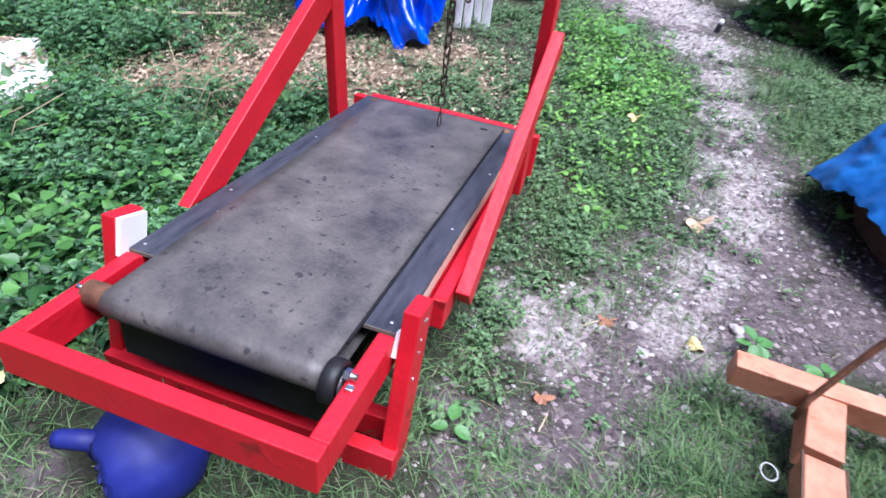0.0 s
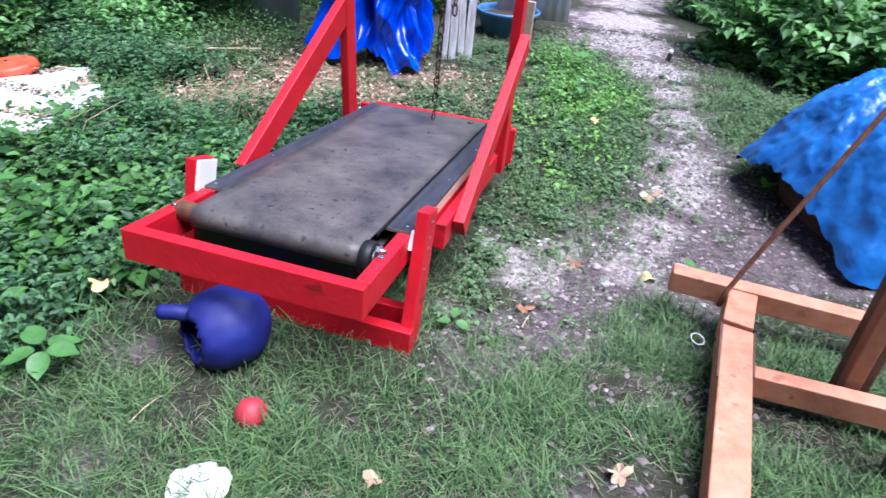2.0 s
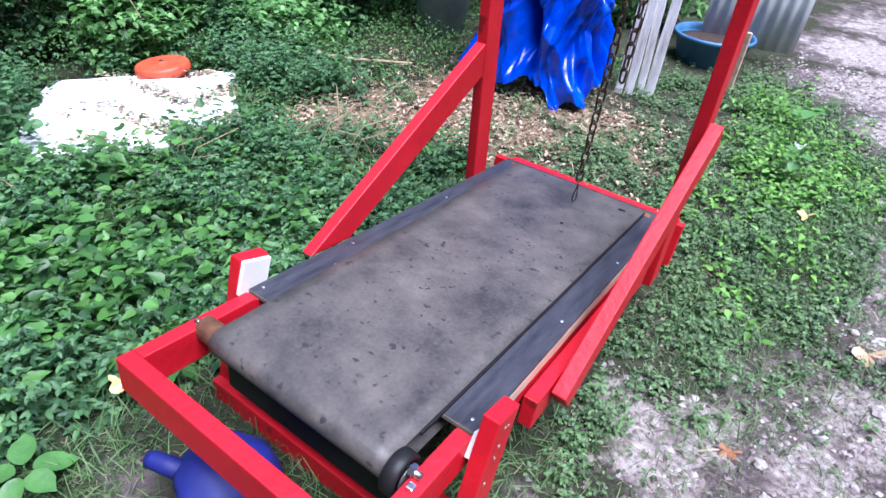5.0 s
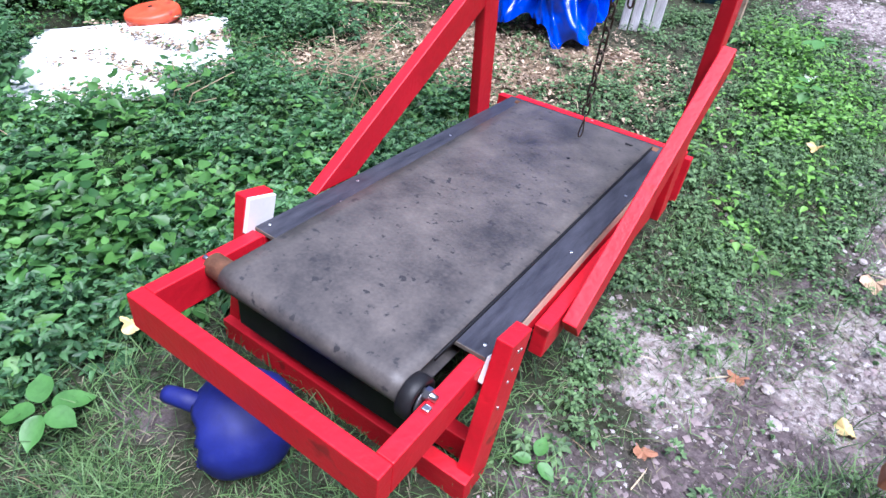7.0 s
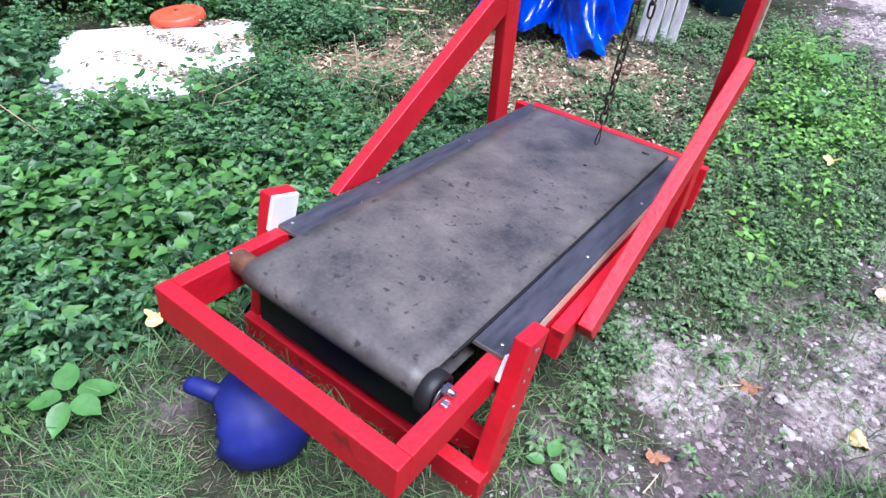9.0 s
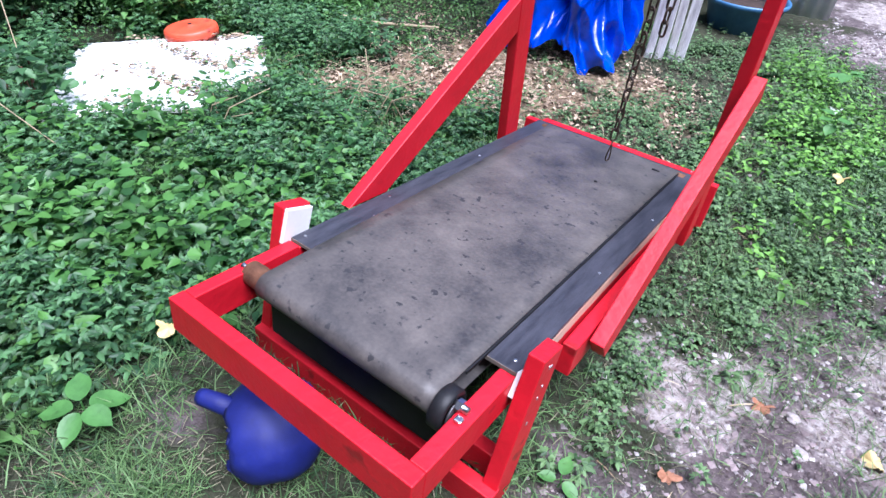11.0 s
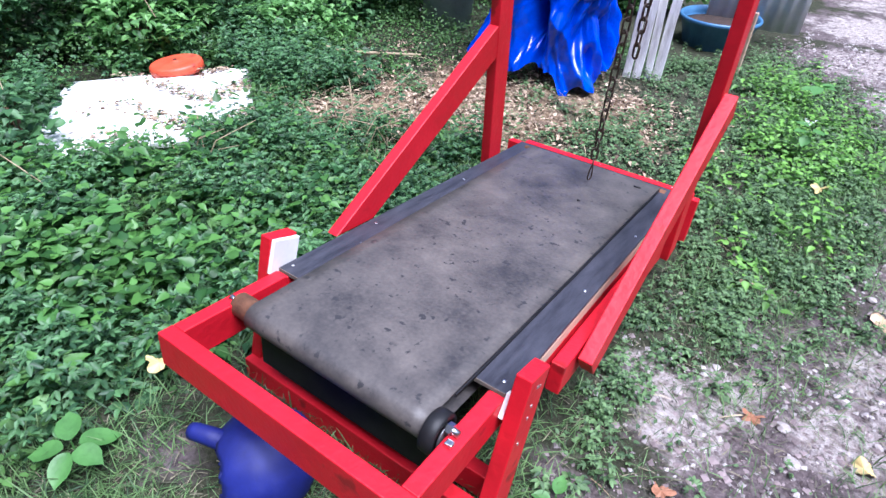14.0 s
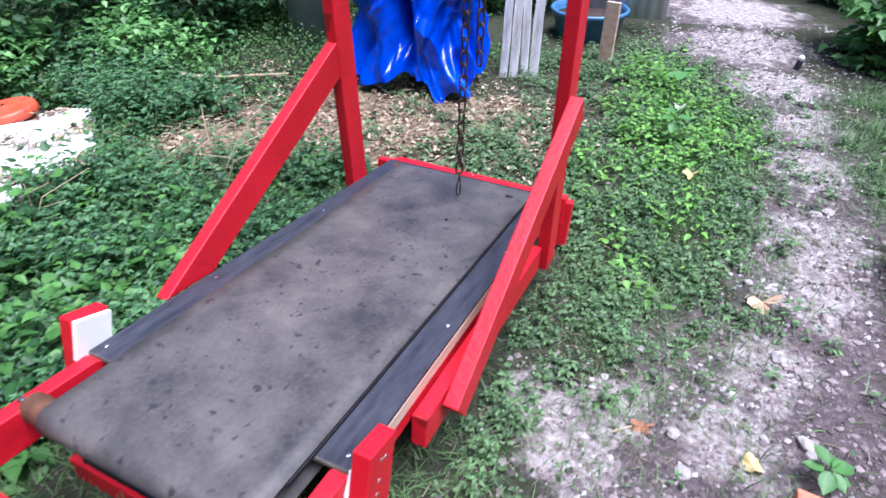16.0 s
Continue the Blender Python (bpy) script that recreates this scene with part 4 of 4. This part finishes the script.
x, y, p = thinned(*scatter(60000, -0.4, 2.8, 0.2, 4.4, weeds_right), 5.5, 21, 0.26, 3.2)
z = ground_z(x, y) + nr.uniform(0.003, 0.045, len(x))
many("weed_patch", x, y, z, nr.uniform(0.008, 0.020, len(x)), nr.normal(0.1, 0.5, len(x)), WEED, "low patch of small-leaved green weeds", "weeds", SMALL_LEAF, SMALL_FACES)
x, y, p = thinned(*scatter(15000, -0.4, 2.8, 0.2, 4.4, weeds_right), 5.5, 21, 0.30, 3.4)
plants("creeping_weeds", x, y, nr.uniform(0.03, 0.10, len(x)) * (0.3 + p), nr.uniform(0.013, 0.027, len(x)), 8, WEED, "grey-green creeping weeds in ragged clumps", "weeds", 3, wide=0.8)
x, y, p = thinned(*scatter(4200, 0.6, 1.7, 1.4, 3.8, lambda x, y: np.maximum(blob(x, y, 1.00, 2.55, 0.26, 0.55), 0.9 * blob(x, y, 0.80, 3.2, 0.2, 0.4))), 5.0, 33, 0.34, 3.0)
plants("bright_weeds", x, y, nr.uniform(0.05, 0.18, len(x)), nr.uniform(0.018, 0.046, len(x)), 8, WEED_BRIGHT, "bright yellow-green leafy weeds by the path", "weeds", 1, wide=0.9)


def grass_density(x, y):
    d = np.maximum(1.0 * blob(x, y, 0.75, -0.30, 0.75, 0.33), 1.0 * blob(x, y, 1.47, 0.42, 0.17, 0.34))
    d = np.maximum(d, 0.9 * blob(x, y, 1.95, 0.58, 0.3, 0.16))
    d = np.maximum(d, 0.9 * blob(x, y, 1.15, 0.12, 0.25, 0.25))
    d = np.maximum(d, 0.9 * blob(x, y, 1.9, 0.0, 0.35, 0.4))
    d = np.maximum(d, 0.9 * blob(x, y, 2.08, 2.9, 0.26, 0.7))
    d = np.maximum(d, 0.6 * blob(x, y, 1.08, 2.2, 0.34, 0.9))
    d = np.maximum(d, 0.6 * blob(x, y, 0.5, -0.9, 1.6, 0.5))
    d = np.maximum(d, 0.8 * blob(x, y, 0.1, -0.30, 0.35, 0.22))
    d = np.maximum(d, 0.25 * blob(x, y, 0.4, 0.4, 0.5, 0.5))
    return d * (1 - np.clip(1.3 * blob(x, y, 1.35, -0.12, 0.16, 0.13), 0, 1))


x, y = scatter(760000, -1.0, 2.8, -1.6, 3.8, grass_density)
p = patches(x, y, 5.0, 41)
keep = nr.uniform(0, 1, len(x)) < np.clip(3.4 * (p - 0.24), 0.08, 1)
x, y, p = x[keep], y[keep], p[keep]
z = ground_z(x, y) - 0.004
many("grass", x, y, z, nr.uniform(0.025, 0.095, len(x)) * (0.5 + 0.8 * p), nr.normal(0.55, 0.4, len(x)), GRASS, "short rough green grass tufts", "grass", BLADE_SHAPE, BLADE_FACES, 0.62)

# leaves and grime strewn on the foam board
m = board.matrix_basis
u, v = nr.uniform(-0.35, 0.45, 5200), nr.uniform(-0.58, 0.33, 5200)
keep = nr.uniform(0, 1, 5200) < np.clip(0.50 + 1.3 * u - 0.35 * v, 0, 1) * np.clip(1.6 * np.sin(17 * v + 4 * u + 2 * np.sin(9 * u)), 0, 1) * ((v > -0.33) | (u < 0.18))
u, v = u[keep], v[keep]
at = np.array([m @ Vector((a, c, 0.012 if a > 0.2 else 0.040)) for a, c in zip(u, v)])
half = len(u) * 4 // 5
many("board_litter", at[:half, 0], at[:half, 1], at[:half, 2], nr.uniform(0.010, 0.036, half), nr.normal(0.0, 0.15, half), LITTER, "dry leaves strewn over the white board", "leaf litter", wide=0.7)
many("board_creeper", at[half:, 0], at[half:, 1], at[half:, 2] + 0.01, nr.uniform(0.010, 0.026, len(u) - half), nr.normal(0.1, 0.35, len(u) - half), LEAF, "creeper leaves growing over the white board", "creeper")

# dry litter, stalks and limestone chips
x, y, p = thinned(*scatter(30000, -1.8, 0.9, 1.2, 3.4, lambda x, y: np.clip(1.2 * straw_bed(x, y), 0, 1)), 4.0, 51, 0.20, 2.2)
z = ground_z(x, y) + nr.uniform(0.002, 0.03, len(x))
many("leaf_litter", x, y, z, nr.uniform(0.010, 0.034, len(x)), nr.normal(0.05, 0.4, len(x)), LITTER, "bed of dry brown leaves and straw", "leaf litter", wide=0.75)
x, y, p = thinned(*scatter(1500, -1.5, 0.8, 1.4, 3.2, straw_bed), 4.5, 57, 0.48, 4.0)
plants("bed_weeds", x, y, nr.uniform(0.02, 0.08, len(x)), nr.uniform(0.012, 0.026, len(x)), 8, WEED, "small weeds sprouting through the dry leaves", "weeds", 3, wide=0.8)
x, y = scatter(3400, -1.7, 0.2, 1.0, 2.6, lambda x, y: np.maximum(blob(x, y, -0.95, 1.62, 0.36, 0.30), 0.16 * straw_bed(x, y)) * (1 - keep_off(x, y)))
many("dead_grass", x, y, ground_z(x, y) + nr.uniform(0.01, 0.07, len(x)), nr.uniform(0.04, 0.12, len(x)), nr.normal(0.1, 0.3, len(x)), STRAW, "matted dead grass among the weeds", "dead grass", BLADE_SHAPE, BLADE_FACES, 0.55)
x, y = scatter(3500, -1.4, 1.9, -0.8, 3.5, lambda x, y: np.maximum(0.9 * straw_bed(x, y), 0.015 * bare(x, y) + 0.04) * (1 - footprint(x, y)))
z = ground_z(x, y) + 0.012
many("loose_straw", x, y, z, nr.uniform(0.04, 0.12, len(x)), nr.normal(0.05, 0.12, len(x)), STRAW, "scattered dry straw stalks", "straw", BLADE_SHAPE, BLADE_FACES, 0.7)
x, y = scatter(60000, 0.75, 2.8, 0.0, 5.0, lambda x, y: np.clip(gravel(x, y) + 0.25 * bare(x, y), 0, 1) * (1 - footprint(x, y)))
p = patches(x, y, 6.0, 61)
keep = nr.uniform(0, 1, len(x)) < np.clip(4.5 * (p - 0.47), 0.08, 1)
x, y = x[keep], y[keep]
n = len(x)
base = np.array([(1, 0, 0), (0, 1, 0), (-1, 0, 0), (0, -1, 0), (0.2, 0.1, 0.8), (0, 0, -0.6)], float)
tri = np.array([(0, 1, 4), (1, 2, 4), (2, 3, 4), (3, 0, 4), (1, 0, 5), (2, 1, 5), (3, 2, 5), (0, 3, 5)])
size = 0.0022 + 0.011 * nr.uniform(0, 1, n) ** 3.5
verts = base[None] * size[:, None, None] * nr.uniform(0.6, 1.3, (n, 6, 1))
turn = nr.uniform(0, 6.28, n)
verts = np.stack([verts[..., 0] * np.cos(turn)[:, None] - verts[..., 1] * np.sin(turn)[:, None], verts[..., 0] * np.sin(turn)[:, None] + verts[..., 1] * np.cos(turn)[:, None], verts[..., 2]], -1)
verts += np.stack([x, y, ground_z(x, y) + 0.001], -1)[:, None]
numpy_mesh("gravel", verts.reshape(-1, 3), (tri[None] + (np.arange(n) * 6)[:, None, None]).reshape(-1, 3), PEBBLE, "pale limestone chips trodden into the soil", "gravel")


x, y = scatter(60000, 0.6, 2.9, -0.5, 4.6, lambda x, y: np.clip(bare(x, y) + 0.1, 0, 1) * (1 - footprint(x, y)))
n = len(x)
size = 0.0018 + 0.013 * nr.uniform(0, 1, n) ** 5
verts = base[None] * size[:, None, None] * nr.uniform(0.5, 1.4, (n, 6, 1)) * np.array([1, 1, 0.7])
verts += np.stack([x, y, ground_z(x, y) + 0.002], -1)[:, None]
numpy_mesh("soil_clods", verts.reshape(-1, 3), (tri[None] + (np.arange(n) * 6)[:, None, None]).reshape(-1, 3), CLOD, "crumbs of dry mauve-brown soil", "soil")
x, y = scatter(90000, -1.2, 2.6, -1.3, 3.4, lambda x, y: np.clip(0.35 + grass_density(x, y) - 0.2 * bare(x, y), 0.05, 1) * (1 - 0.6 * footprint(x, y)))
many("thatch", x, y, ground_z(x, y) + 0.004, nr.uniform(0.012, 0.045, len(x)), nr.normal(0.12, 0.2, len(x)), THATCH, "flattened dry grass bits covering the soil", "thatch", BLADE_SHAPE, BLADE_FACES, 1.1)


# ---- single fallen leaves ----
def fallen(x, y, size, mat, label, lift=0.012, lobed=True):
    bm = bmesh.new()
    r = random.Random(int(1000 * x + 77 * y))
    ring_v = []
    lobe = [r.uniform(0.45, 1.15) for _ in range(6)]
    for i in range(40):
        a = 2 * math.pi * i / 40
        q = size * ((0.38 + 0.34 * lobe[int(2.5 * a / math.pi + 0.5) % 5] * abs(math.cos(2.5 * a)) if lobed else 0.6) + r.uniform(-0.05, 0.05))
        ring_v.append(bm.verts.new((q * math.cos(a), q * 0.8 * math.sin(a), 0.30 * size * math.cos(2 * a + 1) + r.uniform(-0.05, 0.05) * size)))
    mid = bm.verts.new((0, 0, 0))
    for i in range(40):
        bm.faces.new((ring_v[i], ring_v[(i + 1) % 40], mid))
    ob = tagged(part("fallen_leaf", bm, mat), label, "leaf")
    ob.matrix_basis = pose(x, y, float(ground_z(x, y)) + lift, r.uniform(-12, 12), r.uniform(-12, 12), r.uniform(0, 360))
    return ob


fallen(1.165, 0.985, 0.05, BROWN_LEAF, "curled brown dead leaf lying on the gravel")
fallen(1.445, 0.975, 0.05, YELLOW_LEAF, "pale yellow fallen leaf lying on the gravel", 0.012, False)
fallen(1.02, 0.572, 0.05, BROWN_LEAF, "curled brown dead leaf lying on the dirt")
fallen(0.80, -0.25, 0.045, TAN_LEAF, "tan dry fallen leaf lying on the grass", 0.03)
fallen(-0.185, 0.05, 0.055, YELLOW_LEAF, "yellow fallen leaf caught in the creepers", 0.09)
fallen(1.011, 2.952, 0.05, PALE_LEAF, "pale silvery leaf caught in the weeds", 0.05, False)
fallen(1.96, 1.76, 0.06, LEAF_BIG, "pale green leaf standing before the tarp", 0.10, False)
fallen(1.34, -0.05, 0.05, TAN_LEAF, "tan dead leaf lying on trodden soil", 0.02)
fallen(0.62, -0.38, 0.04, TAN_LEAF, "tan dead leaf lying in the grass", 0.03)
fallen(1.02, 1.55, 0.035, TAN_LEAF, "tan dead leaf lying among weeds", 0.04)
fallen(1.14, 2.25, 0.05, YELLOW_LEAF, "yellow fallen leaf caught in the weeds", 0.07)
fallen(1.45, 1.62, 0.08, TAN_LEAF, "flat tan dead leaf lying on the path", 0.02)
bm = bmesh.new()
rim = []
for k in range(26):
    a = 2 * math.pi * k / 26
    q = 0.058 + 0.016 * noise.noise(Vector((math.cos(a) * 2, math.sin(a) * 2, 3))) + 0.006 * noise.noise(Vector((a * 5, 0, 0)))
    rim.append(bm.verts.new((q * 1.2 * math.cos(a), q * math.sin(a), 0.006 * math.sin(3 * a))))
mid = bm.verts.new((0, 0, 0.010))
for k in range(26):
    bm.faces.new((rim[k], rim[(k + 1) % 26], mid))
ob = tagged(part("paper_scrap", bm, PALE_PLASTIC, None, "", True), "dirty white scrap lying in the grass", "scrap")
ob.matrix_basis = pose(0.45, -0.395, 0.05, 6, -5, 20)


def sprout(x, y, leaves, size, tall, label):
    """A young weed: a thin stem with broad heart-shaped leaves."""
    r = random.Random(int(x * 313 + y * 71))
    z0 = float(ground_z(x, y))
    ob = thing("weed_sprout", label, "weed", pose(x, y, z0))
    part("stem", tube([(0, 0, -0.01), (0.004, 0.003, tall * 0.5), (0, 0.006, tall)], 0.0022, 6), SPROUT_LEAF, ob)
    for i in range(leaves):
        a = 2 * math.pi * i / leaves + r.uniform(-0.3, 0.3)
        q = size * r.uniform(0.8, 1.15)
        bm = bmesh.new()
        rim = []
        for k in range(16):
            u = 2 * math.pi * k / 16
            rr = 0.42 + 0.10 * math.cos(u - math.pi) + (0.14 if k == 8 else 0)
            rim.append(bm.verts.new((q * 0.74 * rr * math.sin(u), q * (0.52 - rr * math.cos(u)), 0.10 * q * abs(math.sin(u)) + r.uniform(-0.01, 0.01) * q)))
        mid = [bm.verts.new((0, q * t, -0.02 * q * (1 if t > 0.6 else 0))) for t in (0.3, 0.7)]
        for k in range(16):
            c = mid[0] if (k < 4 or k >= 12) else mid[1]
            bm.faces.new((rim[k], rim[(k + 1) % 16], c))
        bm.faces.new((rim[4], mid[1], mid[0]))
        bm.faces.new((rim[12], mid[0], mid[1]))
        bm.transform(pose(0, 0, tall * r.uniform(0.75, 1.0), r.uniform(-28, 8), 0, math.degrees(a)))
        part("leaf", bm, SPROUT_LEAF, ob, "", True)


sprout(-0.128, -0.215, 5, 0.085, 0.09, "young weed with broad heart-shaped leaves in the dirt")
sprout(-0.55, -0.02, 6, 0.08, 0.14, "young weed with broad heart-shaped leaves among creepers")
sprout(-0.62, 0.42, 6, 0.085, 0.16, "young weed with broad heart-shaped leaves among creepers")
sprout(-0.85, 0.30, 6, 0.08, 0.18, "young weed with broad heart-shaped leaves among creepers")
sprout(1.60, 0.99, 7, 0.06, 0.08, "pale green leafy weed beside the orange lumber")
sprout(1.78, 0.93, 6, 0.06, 0.07, "pale green leafy weed beside the orange lumber")
sprout(0.82, 0.37, 3, 0.05, 0.04, "broad-leaved weed at the foot of the treadmill")
sprout(1.02, 2.55, 6, 0.07, 0.20, "bright tall weed in the patch by the path")
sprout(0.98, 3.0, 6, 0.08, 0.24, "bright tall weed in the patch by the path")

# pale dead stalks leaning in the creepers
rs = random.Random(8)
for x, y in ((-0.78, 1.30), (-0.70, 1.42), (-0.62, 1.36), (-0.86, 1.22), (-0.55, 1.48), (-1.06, 0.74), (-1.02, 0.78), (-1.10, 0.80), (-0.98, 0.82), (-1.04, 0.84), (-0.82, 1.52), (-0.74, 1.60)):
    a, q = rs.uniform(0, 6.28), rs.uniform(0.14, 0.30)
    z0 = float(ground_z(x, y))
    ob = tagged(part("dry_stalk", tube([(x, y, z0), (x + 0.35 * q * math.cos(a), y + 0.35 * q * math.sin(a), z0 + 0.15), (x + q * math.cos(a), y + q * math.sin(a), z0 + 0.20)], 0.0034, 5, taper=0.5), STRAW), "thin pale dead stalk leaning over creepers", "stalk", "dead stalks")
for i in range(40):
    x, y = rs.uniform(0.95, 1.7), rs.uniform(0.65, 2.8)
    bm = bmesh.new()
    bmesh.ops.create_icosphere(bm, subdivisions=2, radius=rs.uniform(0.008, 0.026))
    for v in bm.verts:
        v.co *= 1 + 0.45 * noise.noise(v.co * 60 + Vector((i, 0, 0)))
        v.co.z *= 0.55
    ob = tagged(part("stone", bm, STONE), "pale angular limestone lump half sunk in soil", "stone", "limestone lumps")
    ob.matrix_basis = pose(x, y, float(ground_z(x, y)) + 0.004, 0, 0, rs.uniform(0, 360))

# long pale vines hanging over the creeper bed
for pts in (((-2.3, 0.10, 0.75), (-1.75, 0.12, 0.50), (-1.35, 0.22, 0.30), (-1.05, 0.30, 0.14)), ((-2.2, 0.55, 0.85), (-1.80, 0.50, 0.62), (-1.55, 0.40, 0.40)), ((-2.0, -0.20, 0.55), (-1.6, -0.12, 0.35), (-1.25, 0.02, 0.14)), ((-2.25, 1.25, 0.95), (-1.95, 1.20, 0.70), (-1.80, 1.22, 0.45))):
    tagged(part("vine", tube(pts, 0.0032, 5, taper=0.6), STRAW), "thin pale vine stem trailing into the creepers", "vine", "trailing vines")
